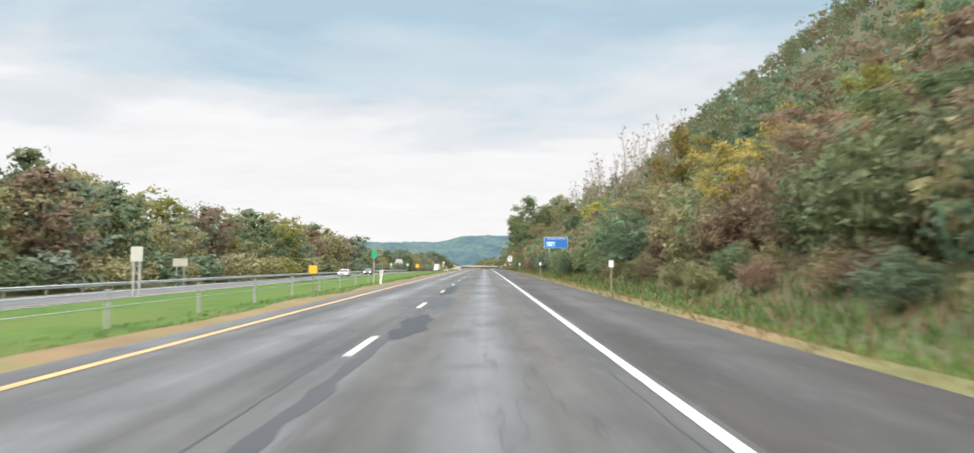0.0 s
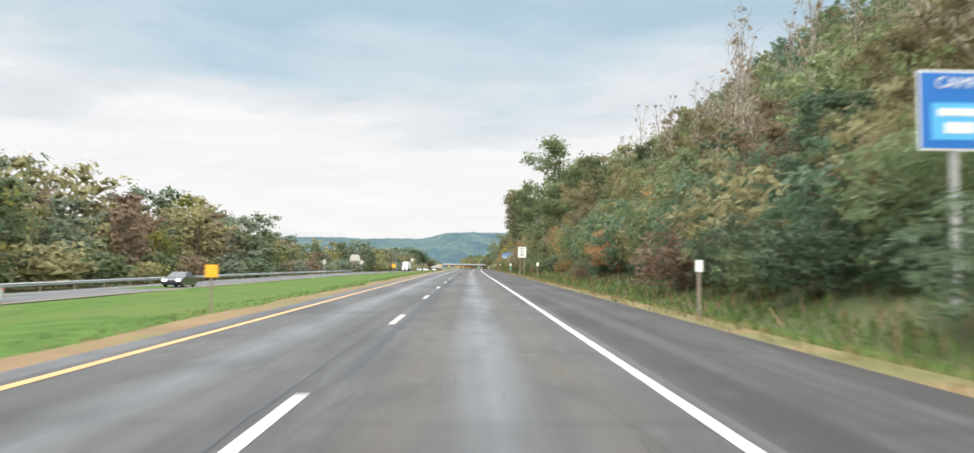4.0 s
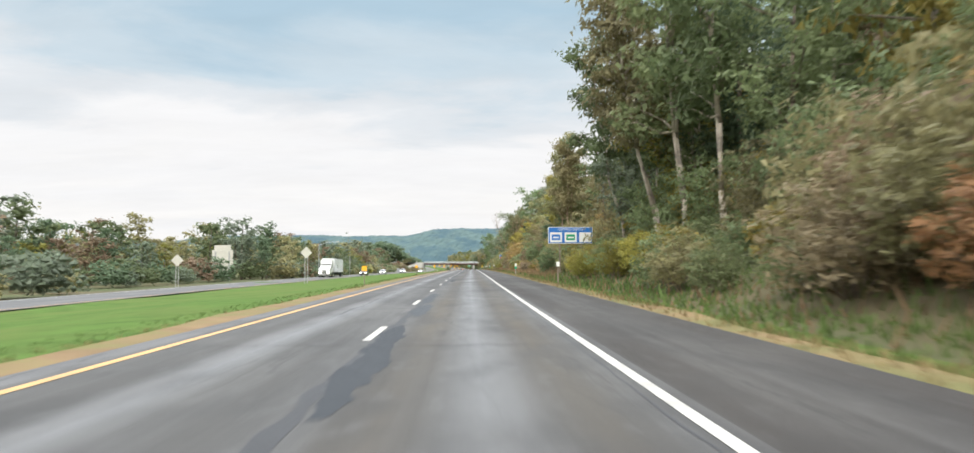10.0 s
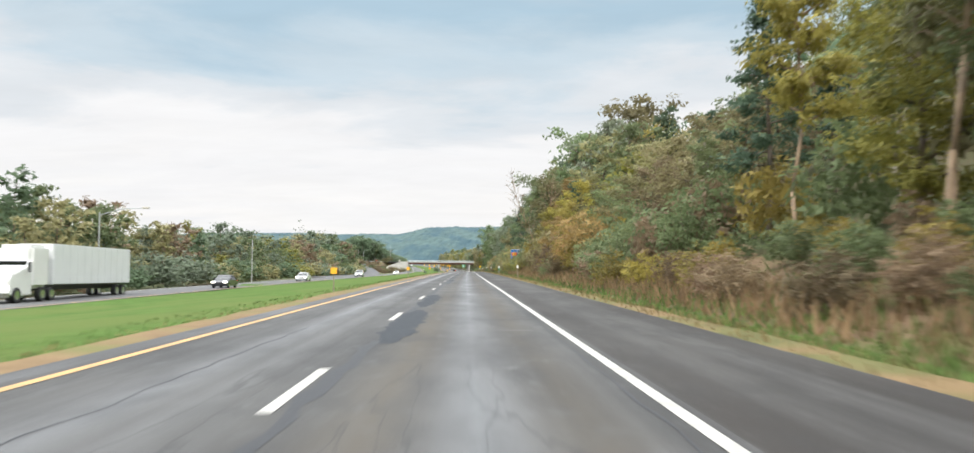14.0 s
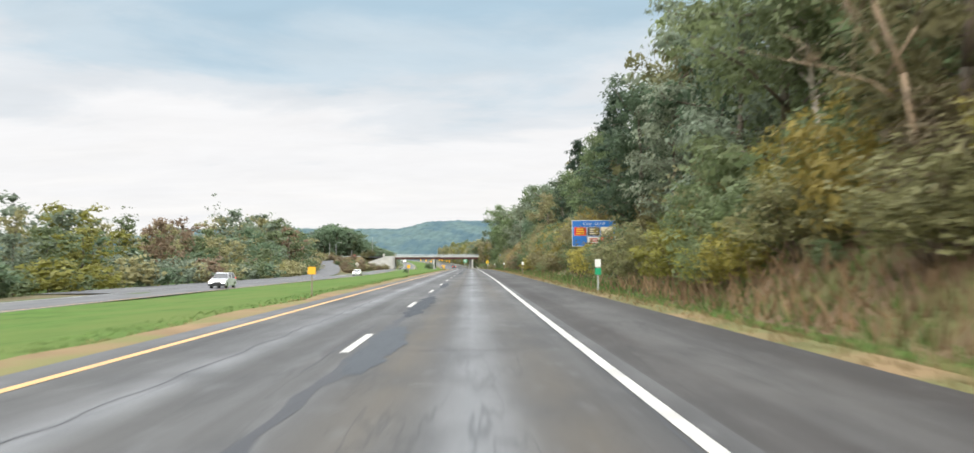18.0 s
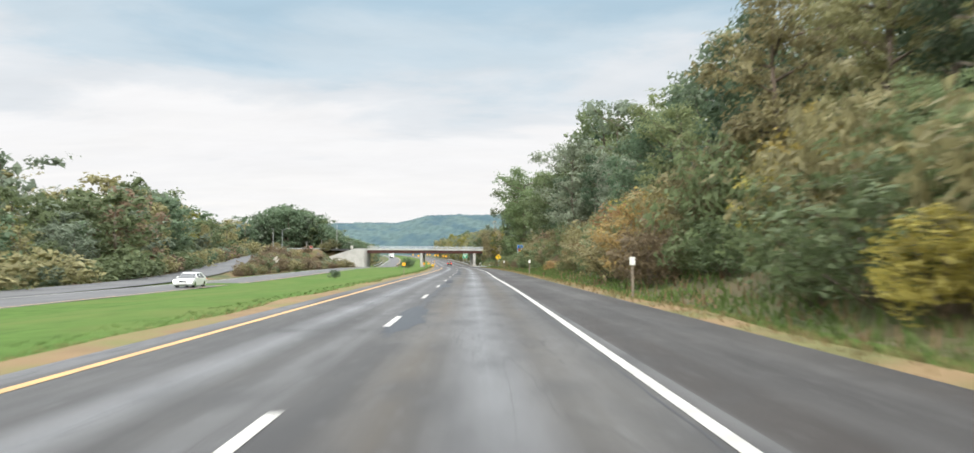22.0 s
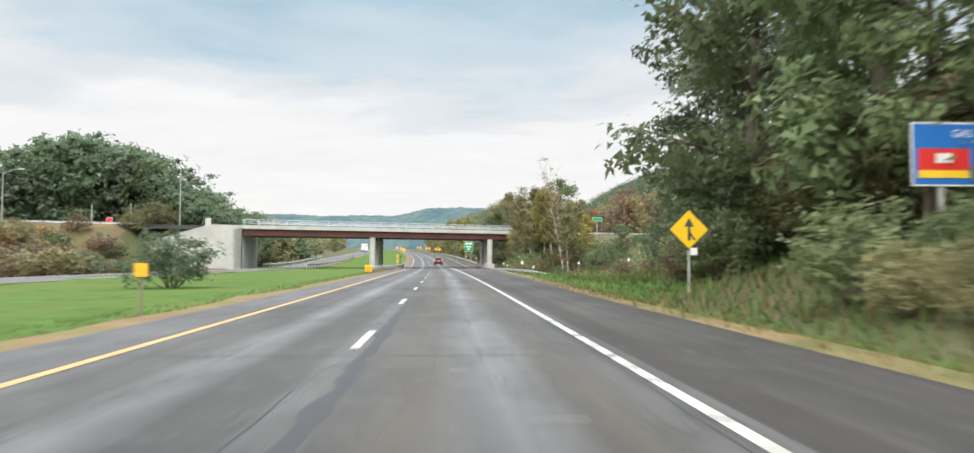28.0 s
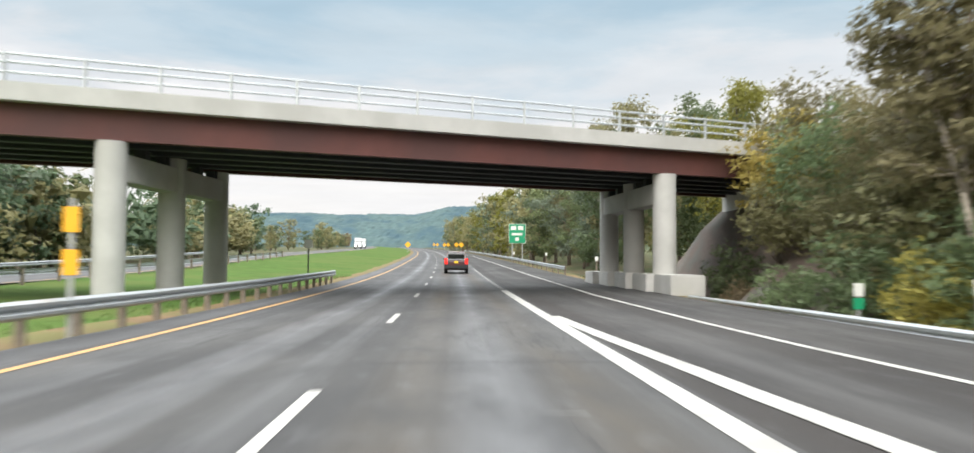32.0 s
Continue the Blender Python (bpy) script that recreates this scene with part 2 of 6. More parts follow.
FOREST = material("forest_floor", (0.05, 0.072, 0.04), 0.95, vary=0.5, scale=0.15, bump=1.0, bump_scale=1.2, second=(0.07, 0.075, 0.04), second_scale=0.05, spec=0.1)
DRY = material("dry_verge_grass", (0.175, 0.118, 0.064), 0.95, vary=0.45, scale=0.9, bump=0.9, bump_scale=14, second=(0.13, 0.122, 0.048), second_scale=0.45, spec=0.2)
VERGE = material("verge_grass_strip", (0.118, 0.112, 0.047), 0.95, vary=0.45, scale=0.9, bump=0.9, bump_scale=14, second=(0.185, 0.128, 0.068), second_scale=0.35, spec=0.15)
LITTER = material("leaf_litter", (0.14, 0.095, 0.058), 0.95, vary=0.45, scale=0.8, bump=1.0, bump_scale=9, second=(0.10, 0.095, 0.04), second_scale=0.3, spec=0.1)
BLADE_DRY = leaf_material("dry_blades", (0.23, 0.175, 0.085), 0.4, 0.1)
BLADE_GREEN = leaf_material("green_blades", (0.105, 0.155, 0.045), 0.4, 0.1)
BROWN_WEED = leaf_material("brown_weeds", (0.24, 0.16, 0.09), 0.4, 0.15)
WHITE = material("white_paint_line", (0.40, 0.39, 0.36), 0.6, vary=0.3, scale=7, bump=0.3, bump_scale=60, second=(0.29, 0.28, 0.26), second_scale=1.9)
YELLOW = material("yellow_paint_line", (0.46, 0.265, 0.095), 0.6, vary=0.25, scale=6, bump=0.3, bump_scale=60, second=(0.38, 0.23, 0.09), second_scale=1.6)
PATCH = material("fresh_tar_patch", (0.027, 0.031, 0.037), 0.75, vary=0.3, scale=5, bump=0.4, bump_scale=60, spec=0.25)
OLD_PATCH = material("old_tar_patch", (0.036, 0.041, 0.048), 0.7, vary=0.3, scale=4, bump=0.4, bump_scale=60, spec=0.3)
CRACK = material("tar_seam", (0.021, 0.022, 0.026), 0.7, vary=0.3, scale=8, bump=0.2)
CONCRETE = material("concrete", (0.49, 0.48, 0.455), 0.85, vary=0.18, scale=1.3, bump=0.25, bump_scale=25, second=(0.43, 0.42, 0.395), second_scale=0.45)
STEEL_RED = material("oxide_red_girder", (0.115, 0.04, 0.033), 0.65, vary=0.25, scale=1.0, bump=0.15, second=(0.085, 0.034, 0.03), second_scale=0.3)
STEEL_DARK = material("dark_underside_steel", (0.06, 0.062, 0.066), 0.7, vary=0.3, scale=1.0, bump=0.2)
GALV = material("galvanised_steel", (0.42, 0.44, 0.45), 0.45, metal=0.7, vary=0.15, scale=2.5, bump=0.1)
WOODPOST = material("weathered_timber", (0.22, 0.18, 0.14), 0.9, vary=0.35, scale=6, bump=0.5)
GRAVEL = material("gravel_slope", (0.115, 0.085, 0.068), 0.95, vary=0.35, scale=3, bump=0.9, bump_scale=20, second=(0.10, 0.095, 0.08), second_scale=0.5)
GREYPOST = material("grey_post", (0.35, 0.35, 0.34), 0.8, vary=0.2, scale=5, bump=0.2)
SIGN_BLUE = material("sign_blue", (0.02, 0.15, 0.48), 0.45, vary=0.08, scale=2, bump=0)
SIGN_GREEN = material("sign_green", (0.01, 0.30, 0.14), 0.45, vary=0.08, scale=2, bump=0)
SIGN_YELLOW = material("sign_yellow", (0.80, 0.50, 0.01), 0.45, vary=0.06, scale=2, bump=0)
SIGN_ORANGE = material("sign_amber", (0.85, 0.42, 0.02), 0.45, vary=0.06, scale=2, bump=0)
SIGN_WHITE = material("sign_white", (0.74, 0.74, 0.70), 0.5, vary=0.06, scale=2, bump=0)
SIGN_BLACK = material("sign_black", (0.05, 0.05, 0.05), 0.5, vary=0.1, scale=2, bump=0)
SIGN_RED = material("sign_red", (0.62, 0.03, 0.025), 0.5, vary=0.08, scale=2, bump=0)
SIGN_BACK = material("sign_back_metal", (0.55, 0.53, 0.47), 0.5, metal=0.3, vary=0.12, scale=2, bump=0.1)
RUBBER = material("rubber", (0.02, 0.02, 0.02), 0.85, vary=0.2, bump=0.3)
DARKGLASS = material("car_glass", (0.012, 0.014, 0.016), 0.06, vary=0.1, bump=0, spec=0.8)
CHROME = material("bright_metal", (0.6, 0.6, 0.6), 0.2, metal=1.0, vary=0.05, bump=0)
BLACKTRIM = material("black_trim", (0.02, 0.02, 0.022), 0.5, vary=0.15, bump=0.1)
LAMP_RED = material("tail_lamp", (0.75, 0.02, 0.015), 0.25, vary=0.05, bump=0, emit=1.6)
LAMP_WHITE = material("head_lamp", (1.0, 0.96, 0.88), 0.2, vary=0.02, bump=0, emit=6.0)


def paint(name, colour, rough=0.28):
    m = material(name, colour, rough, vary=0.05, scale=1.5, bump=0)
    m.node_tree.nodes["Principled BSDF"].inputs["Coat Weight"].default_value = 0.6
    return m


PAINT_DARK = paint("car_paint_dark_red", (0.05, 0.012, 0.013))
PAINT_SILVER = paint("car_paint_silver", (0.55, 0.56, 0.57))
PAINT_WHITE = paint("car_paint_white", (0.75, 0.75, 0.74))
PAINT_BLACK = paint("car_paint_black", (0.02, 0.02, 0.025))
TRAILER = material("trailer_panel", (0.66, 0.67, 0.68), 0.45, vary=0.08, scale=0.8, bump=0.05)


def asphalt_material(name, base, dark, light, tracks):
    """Worn asphalt. The mesh gives metres across and along; tracks lists smoother lane-centre streaks, painted paler as
    sheen.
    """
    m = bpy.data.materials.new(name)
    m.use_nodes = True
    nt = m.node_tree
    b = nt.nodes["Principled BSDF"]
    uv = nt.nodes.new("ShaderNodeUVMap")
    sep = nt.nodes.new("ShaderNodeSeparateXYZ")
    nt.links.new(uv.outputs[0], sep.inputs[0])

    def math_node(op, a, c=None):
        n = nt.nodes.new("ShaderNodeMath")
        n.operation = op
        for i, v in enumerate((a, c)):
            if v is None:
                continue
            if isinstance(v, (int, float)):
                n.inputs[i].default_value = v
            else:
                nt.links.new(v, n.inputs[i])
        return n.outputs[0]

    def noise_at(sx, sy, scale, detail=5):
        mp = nt.nodes.new("ShaderNodeMapping")
        mp.inputs["Scale"].default_value = (sx, sy, 1)
        nt.links.new(uv.outputs[0], mp.inputs[0])
        n = nt.nodes.new("ShaderNodeTexNoise")
        n.inputs["Scale"].default_value, n.inputs["Detail"].default_value = scale, detail
        nt.links.new(mp.outputs[0], n.inputs["Vector"])
        return n.outputs["Fac"]

    def mixed(fac, a, c):
        n = nt.nodes.new("ShaderNodeMix")
        n.data_type = "RGBA"
        nt.links.new(fac, n.inputs[0])
        for i, v in ((6, a), (7, c)):
            if isinstance(v, tuple):
                n.inputs[i].default_value = (*v, 1)
            else:
                nt.links.new(v, n.inputs[i])
        return n.outputs[2]

    def ranged(v, lo, hi, a=0.0, c=1.0):
        n = nt.nodes.new("ShaderNodeMapRange")
        for key, value in (("From Min", lo), ("From Max", hi), ("To Min", a), ("To Max", c)):
            n.inputs[key].default_value = value
        nt.links.new(v, n.inputs[0])
        return n.outputs[0]

    long_streak = noise_at(1.6, 0.02, 1.0)
    blotch = noise_at(0.45, 0.12, 1.0)
    grain = noise_at(1, 1, 55.0, 3)
    across_joint = noise_at(0.15, 1.0, 0.55, 2)
    col = mixed(ranged(blotch, 0.38, 0.64), dark, base)
    col = mixed(ranged(long_streak, 0.42, 0.7, 0.0, 0.55), col, light)
    polish_sheen = None
    for centre, width in tracks:
        d = math_node("ABSOLUTE", math_node("SUBTRACT", sep.outputs["X"], centre))
        k = ranged(d, 0.0, width, 1.0, 0.0)
        polish_sheen = k if polish_sheen is None else math_node("MAXIMUM", polish_sheen, k)
    # sky sheen on the smoother streaks, put into the colour as a lighter grey
    if polish_sheen is not None:
        wob = math_node("MULTIPLY", polish_sheen, ranged(blotch, 0.25, 0.7, 0.45, 1.0))
        col = mixed(wob, col, light)
    if tracks:
        for centre in (-0.85, 0.95):
            d = math_node("ABSOLUTE", math_node("SUBTRACT", sep.outputs["X"], centre))
            col = mixed(math_node("MULTIPLY", ranged(d, 0.0, 0.6, 1.0, 0.0), ranged(noise_at(0.3, 0.05, 1.0), 0.3, 0.6)), col, (0.058, 0.048, 0.036))
    if not tracks and name.startswith("shoulder"):
        # dark strips where the shoulder was cut beside the edge line and where it crumbles into the verge
        for centre, half, amount in ((2.4, 0.45, 0.85), (4.75, 0.7, 0.8)):
            d = math_node("ABSOLUTE", math_node("SUBTRACT", sep.outputs["X"], centre))
            col = mixed(math_node("MULTIPLY", ranged(d, half * 0.6, half, 1.0, 0.0), ranged(noise_at(0.6, 0.1, 1.0), 0.3, 0.6, 0.25, amount)), col, (dark[0] * 0.85, dark[1] * 0.75, dark[2] * 0.68))
    fine_blotch = noise_at(1.0, 0.35, 1.3)
    col = mixed(ranged(fine_blotch, 0.48, 0.68, 0.0, 0.65), col, dark)
    col = mixed(ranged(across_joint, 0.66, 0.70, 0.0, 0.6), col, dark)
    pale = noise_at(2.2, 0.8, 1.6, 6)
    col = mixed(ranged(pale, 0.56, 0.74, 0.0, 0.35), col, light)
    # hair cracks that wander along and across
    for sx, sy, lo in ((0.9, 0.09, 0.4), (0.15, 0.7, 0.55)):
        ridge = math_node("ABSOLUTE", math_node("SUBTRACT", noise_at(sx, sy, 1.0, 4), 0.5))
        col = mixed(math_node("MULTIPLY", ranged(ridge, 0.001, 0.006, 0.55, 0.0), ranged(blotch, lo, lo + 0.15)), col, tuple(c * 0.5 for c in dark))
    gr = ranged(grain, 0.3, 0.7, 0.75, 1.25)
    hs = nt.nodes.new("ShaderNodeHueSaturation")
    nt.links.new(gr, hs.inputs["Value"])
    nt.links.new(col, hs.inputs["Color"])
    nt.links.new(hs.outputs[0], b.inputs["Base Color"])
    b.inputs["Specular IOR Level"].default_value = 0.4 if tracks else 0.28
    rough = ranged(blotch, 0.3, 0.7, 0.8, 0.66)
    if polish_sheen is not None:
        rough = math_node("SUBTRACT", rough, math_node("MULTIPLY", wob, 0.36))
    nt.links.new(rough, b.inputs["Roughness"])
    bu = nt.nodes.new("ShaderNodeBump")
    bu.inputs["Strength"].default_value, bu.inputs["Distance"].default_value = 0.35, 0.008
    nt.links.new(grain, bu.inputs["Height"])
    nt.links.new(bu.outputs[0], b.inputs["Normal"])
    return m


LANES = asphalt_material("lane_asphalt", (0.052, 0.049, 0.046), (0.030, 0.029, 0.029), (0.108, 0.108, 0.11),
                         [(0.05, 0.62), (-3.35, 0.55)])
SHOULDER = asphalt_material("shoulder_asphalt", (0.046, 0.042, 0.039), (0.027, 0.025, 0.024), (0.082, 0.079, 0.077), [])
SHOULDER_PALE = asphalt_material("pale_edge_asphalt", (0.085, 0.085, 0.087), (0.055, 0.054, 0.055), (0.12, 0.12, 0.122), [])
FAR_ASPHALT = asphalt_material("far_lane_asphalt", (0.095, 0.094, 0.095), (0.072, 0.072, 0.073), (0.12, 0.12, 0.122), [])

# ---- the lie of the land ----
LINE = [(-400, -0.2), (0, -0.07), (87, 0.28), (174, 0.62), (232, 0.91), (290, 1.63), (348, 2.51), (406, 3.65), (465, 4.8), (523, 6.05),
        (582, 7.45), (641, 8.88), (700, 10.12), (744, 10.95), (790, 11.25), (816, 11.1), (873, 10.3), (930, 9.0)]


def lane_x(y):
    """x of the middle of the right-hand lane."""
    if y >= 930:
        d = y - 930
        return 9.0 - 0.0255 * d - 0.00011 * d * d if d < 700 else 9.0 - 17.85 - 53.9 - 0.1795 * (d - 700)
    for i in range(len(LINE) - 1):
        if LINE[i][0] <= y <= LINE[i + 1][0]:
            (y0, x0), (y1, x1) = LINE[i], LINE[i + 1]
            s0 = (x1 - LINE[i - 1][1]) / (y1 - LINE[i - 1][0]) if i else 0.0
            s1 = (LINE[i + 2][1] - x0) / (LINE[i + 2][0] - y0) if i + 2 < len(LINE) else -0.0255
            h = y1 - y0
            t = (y - y0) / h
            return ((2 * t ** 3 - 3 * t * t + 1) * x0 + (t ** 3 - 2 * t * t + t) * h * s0
                    + (3 * t * t - 2 * t ** 3) * x1 + (t ** 3 - t * t) * h * s1)
    return -0.2


def road_z(y):
    """The road rises to the bridge on its gentle grade, and climbs again behind it."""
    d = min(y, 1560) - 945
    if d < 0:
        return grade(y)
    return 0.00018 * d * d if d < 61 else 0.67 + 0.022 * (d - 61)


def far_u(y):
    """Middle of the opposite carriageway, from the lane's middle."""
    return -27.0 + 3.2 * smoothstep(700, 960, y)


def far_z(y):
    """Height of the opposite carriageway over the road."""
    return -1.2 + 1.2 * smoothstep(700, 870, y) + 0.7 * smoothstep(955, 1060, y)


BRIDGE_S, BRIDGE_Y, BRIDGE_W = 0.43, 958.5, 10.8


def bridge_front(x):
    return BRIDGE_Y + BRIDGE_S * x


def ramp_u(y):
    """Middle of the slip road on the far side, from the lane's middle, and its height."""
    k = smoothstep(680, 960, y)
    return far_u(y) - 9.5 - 30 * k, far_z(y) + (5.6 - far_z(y)) * smoothstep(740, 980, y)


def ground_z(x, y):
    u = x - lane_x(y)
    rz = road_z(y)
    # near verge, median and the far side
    if u <= -6.4:
        fu = far_u(y)
        right_edge = fu + 1.0
        if u > right_edge + 1.5:
            k = smoothstep(6.6, -right_edge - 2.0, -u)
            z = -0.12 + (0.08 + far_z(y)) * k
        elif u > fu - 6.5:
            z = far_z(y) - 0.04
        else:
            z = far_z(y) - 0.12 - 0.5 * smoothstep(0, 10, fu - 6.5 - u)
            if 560 < y < 1010:
                ru, rzz = ramp_u(y)
                d = abs(u - ru)
                z = max(z, rzz - 0.12 - max(0.0, d - 4.5) * 0.45)
    elif u < 5.2:
        z = -0.14
    else:
        z = -0.08 - 0.25 * smoothstep(5.0, 7.5, u) + 0.25 * smoothstep(8.0, 9.5, u)
        # wooded bank and the hill behind it
        open_ground = smoothstep(835, 900, y)
        bank = 0.34 * max(0.0, min(u, 34) - 9.5) * (1 - open_ground)
        hill = 112 * smoothstep(15, 195, u) * (1 - 0.95 * smoothstep(640, 850, y))
        beyond = smoothstep(1270, 1480, y) * (1 - smoothstep(1750, 1950, y))
        hill += beyond * (56 * smoothstep(90, 200, x) + 84 * smoothstep(245, 470, x))
        bank = max(bank, 2.1 * smoothstep(8.2, 13.0, u) * smoothstep(510, 524, y) * (1 - smoothstep(550, 562, y)))
        z += bank + hill + 0.9 * open_ground * smoothstep(10, 22, u)
        z -= 0.5 * smoothstep(895, 950, y) * (1 - smoothstep(962, 985, y)) * smoothstep(8.6, 9.6, u)
        z -= 0.7 * open_ground * smoothstep(9.5, 13.0, u)
    z += rz
    # earth dam of the overpass
    if (x < -26 or x > 21) and -260 < x < 330:
        mid = bridge_front(x) + BRIDGE_W / 2
        d = max(0.0, abs(y - mid) * 0.92 - BRIDGE_W * 0.46 - 1.6)
        top = 6.7
        reach = smoothstep(330, 200, x) if x > 0 else smoothstep(-260, -160, x)
        ends = -26 - x if x < 0 else x - 21
        if x < 0 and y < bridge_front(x) + 2.5:
            ends = -36.5 - x  # the slope in front begins where the wing wall ends
        z = max(z, top * max(0.0, min(1.0, ends / 7.0 + (0.3 if y >= bridge_front(x) + 2.5 or x > 0 else 0.45))) * reach - d * 0.5)
    return z


def strip(name, u0, u1, y0, y1, z, step=4.0, mat=None, follow=None, cols=2, level=None):
    """A band that follows the road, with metres across and along kept for its material."""
    n = max(1, int(math.ceil((y1 - y0) / step)))
    verts, faces, uvs = [], [], []
    for i in range(n + 1):
        y = y0 + (y1 - y0) * i / n
        base = lane_x(y) + (follow(y) if follow else 0.0)
        a = u0(y) if callable(u0) else u0
        b = u1(y) if callable(u1) else u1
        for j in range(cols):
            u = a + (b - a) * j / (cols - 1)
            verts.append((base + u, y, road_z(y) + z + (level(y) if level else 0.0)))
            uvs.append((u, y))
    for i in range(n):
        for j in range(cols - 1):
            k = i * cols + j
            faces.append((k, k + 1, k + cols + 1, k + cols))
    me = mesh_of(name, verts, faces, mat)
    layer = me.uv_layers.new(name="UVMap")
    for loop in me.loops:
        layer.data[loop.index].uv = uvs[loop.vertex_index]
    return me


# ground sheet to the horizon
us = [-2600, -1700, -1100, -700, -450, -300, -220, -160, -120, -95, -80, -70, -62, -56, -50, -48, -46, -44.5, -43, -41.5, -40, -38.5, -37, -35, -33.5, -31, -29, -27, -25, -23, -21, -19.5, -18,
      -16, -14, -12, -10, -8.5, -7.5, -6.6, -6.0, 0, 5.0, 5.6, 6.3, 7.0, 7.8, 8.6, 9.5, 11, 13, 15, 18, 22, 27, 34, 42, 52, 65, 80, 100, 120, 145, 170,
      200, 240, 290, 350, 430, 550, 750, 1100, 1700, 2600]
ys = ([-700, -400, -250, -160, -110] + [-80 + 10 * i for i in range(98)] + [900 + 2 * i for i in range(40)] + [980 + 4 * i for i in range(25)] + [1085 + 15 * i for i in range(60)]
      + [2000, 2100, 2250, 2400, 2700, 3200, 4000])
gv, gf = [], []
for y in ys:
    for u in us:
        x = lane_x(y) + u
        gv.append((x, y, ground_z(x, y) + (0.12 * noise.noise((x * 0.15, y * 0.15, 0)) if abs(u) > 9 else 0)))
for i in range(len(ys) - 1):
    for j in range(len(us) - 1):
        k = i * len(us) + j
        gf.append((k, k + 1, k + len(us) + 1, k + len(us)))
gme = mesh_of("ground", gv, gf, GRASS, smooth=True)
gme.materials.append(ROUGH)
gme.materials.append(GRAVEL)
gme.materials.append(FOREST)
gme.materials.append(LITTER)
for f in gme.polygons:
    c = f.center
    u = c.x - lane_x(c.y)
    f.material_index = 1 if (u > 7.6 and not (846 < c.y < 940 and u < 11)) or (u < far_u(c.y) - 8 and not (620 < c.y < 1000 and u > -64)) else 0
    if c.y > 1090 and c.x > 60:
        f.material_index = 3
    if 512 < c.y < 556 and 7.6 < u < 20:
        f.material_index = 4
    if 735 < c.y < 962 and -120 < u < far_u(c.y) - 9:
        f.material_index = 1 if noise.noise((c.x * 0.1, c.y * 0.1, 0)) > 0 else 4
    if 7.6 < u < 16 and (388 < c.y < 452 or 492 < c.y < 545):
        f.material_index = 4
    if 950 < c.y < 985 and 9.5 < u < 19:
        f.material_index = 2
tagged(new("ground", gme), "mown green median and rough wooded slopes beside the highway", "ground", kind="structure")

# carriageways
END = 1900
tagged(new("road", strip("road", lambda y: -5.15 - 0.85 * smoothstep(780, 950, y), 2.05, -260, END, 0.0, mat=LANES, cols=9)), "worn grey asphalt lanes with wheel tracks and pale painted sheen streaks", "road", kind="structure")
wide_r = lambda y: 4.9 + 1.6 * smoothstep(840, 905, y) + 1.8 * smoothstep(900, 945, y)
wide_l = lambda y: -5.6 - 1.1 * smoothstep(740, 830, y) - 0.3 * smoothstep(830, 935, y)
tagged(new("shoulder_right", strip("shoulder_right", 2.05, wide_r, -260, END, -0.004, mat=SHOULDER, cols=5)), "dark rough asphalt shoulder", "road shoulder", kind="structure")
tagged(new("shoulder_left", strip("shoulder_left", wide_l, lambda y: -5.15 - 0.85 * smoothstep(780, 950, y), -260, END, -0.004, mat=SHOULDER_PALE, cols=3)), "narrow pale grey asphalt shoulder", "road shoulder", kind="structure")
tagged(new("opposite_road", strip("opposite_road", -6.4, 1.2, -260, END, 0.0, mat=FAR_ASPHALT, follow=far_u, cols=5, level=far_z)), "pale grey lanes of the opposite carriageway", "road", kind="structure")
ramp_y = [600 + 8 * i for i in range(46)]
rv, rf = [], []
for y in ramp_y:
    ru, rz = ramp_u(y)
    for u in (-3.9, 3.9):
        rv.append((lane_x(y) + ru + u, y, rz + grade(y) + 0.02))
for i in range(len(ramp_y) - 1):
    rf.append((2 * i, 2 * i + 1, 2 * i + 3, 2 * i + 2))
rme = mesh_of("slip_road", rv, rf, FAR_ASPHALT)
lay = rme.uv_layers.new(name="UVMap")
for loop in rme.loops:
    v = rme.vertices[loop.vertex_index].co
    lay.data[loop.index].uv = (v.x, v.y)
tagged(new("slip_road", rme), "pale asphalt slip road climbing to the overpass", "road", kind="structure")

# verges of dry grass beside the asphalt
for name, a, b in (("verge_right", lambda y: wide_r(y) - 0.05, lambda y: wide_r(y) + 0.85 + 0.5 * noise.noise((y * 0.12, 3, 0))), ("verge_left", lambda y: wide_l(y) - 0.95 + 0.55 * noise.noise((y * 0.12, 8, 0)) + 0.3 * noise.noise((y * 0.7, 2, 0)), lambda y: wide_l(y) + 0.05)):
    tagged(new(name, strip(name, a, b, -260, 1300, -0.03, mat=VERGE if name == "verge_right" else DRY, cols=4, step=2.0)), "strip of dry straw-coloured grass along the asphalt", "verge", kind="structure")

# painted lines
WANDER = [(-260, 0.0), (8, 0.07), (95, 0.0), (210, -0.04), (297, 0.0), (385, 0.07), (440, 0.03), (531, -0.09), (590, 0.03), (635, -0.08), (678, 0.06), (707, -0.04),
          (737, 0.04), (824, -0.03), (905, -0.06), (938, -0.02), (1100, 0.0)]


def edge_wander(y):
    """How far the white edge line strays from its even course."""
    for (a, p), (b, q) in zip(WANDER[:-1], WANDER[1:]):
        if a <= y <= b:
            return p + (q - p) * smoothstep(a, b, y)
    return 0.0


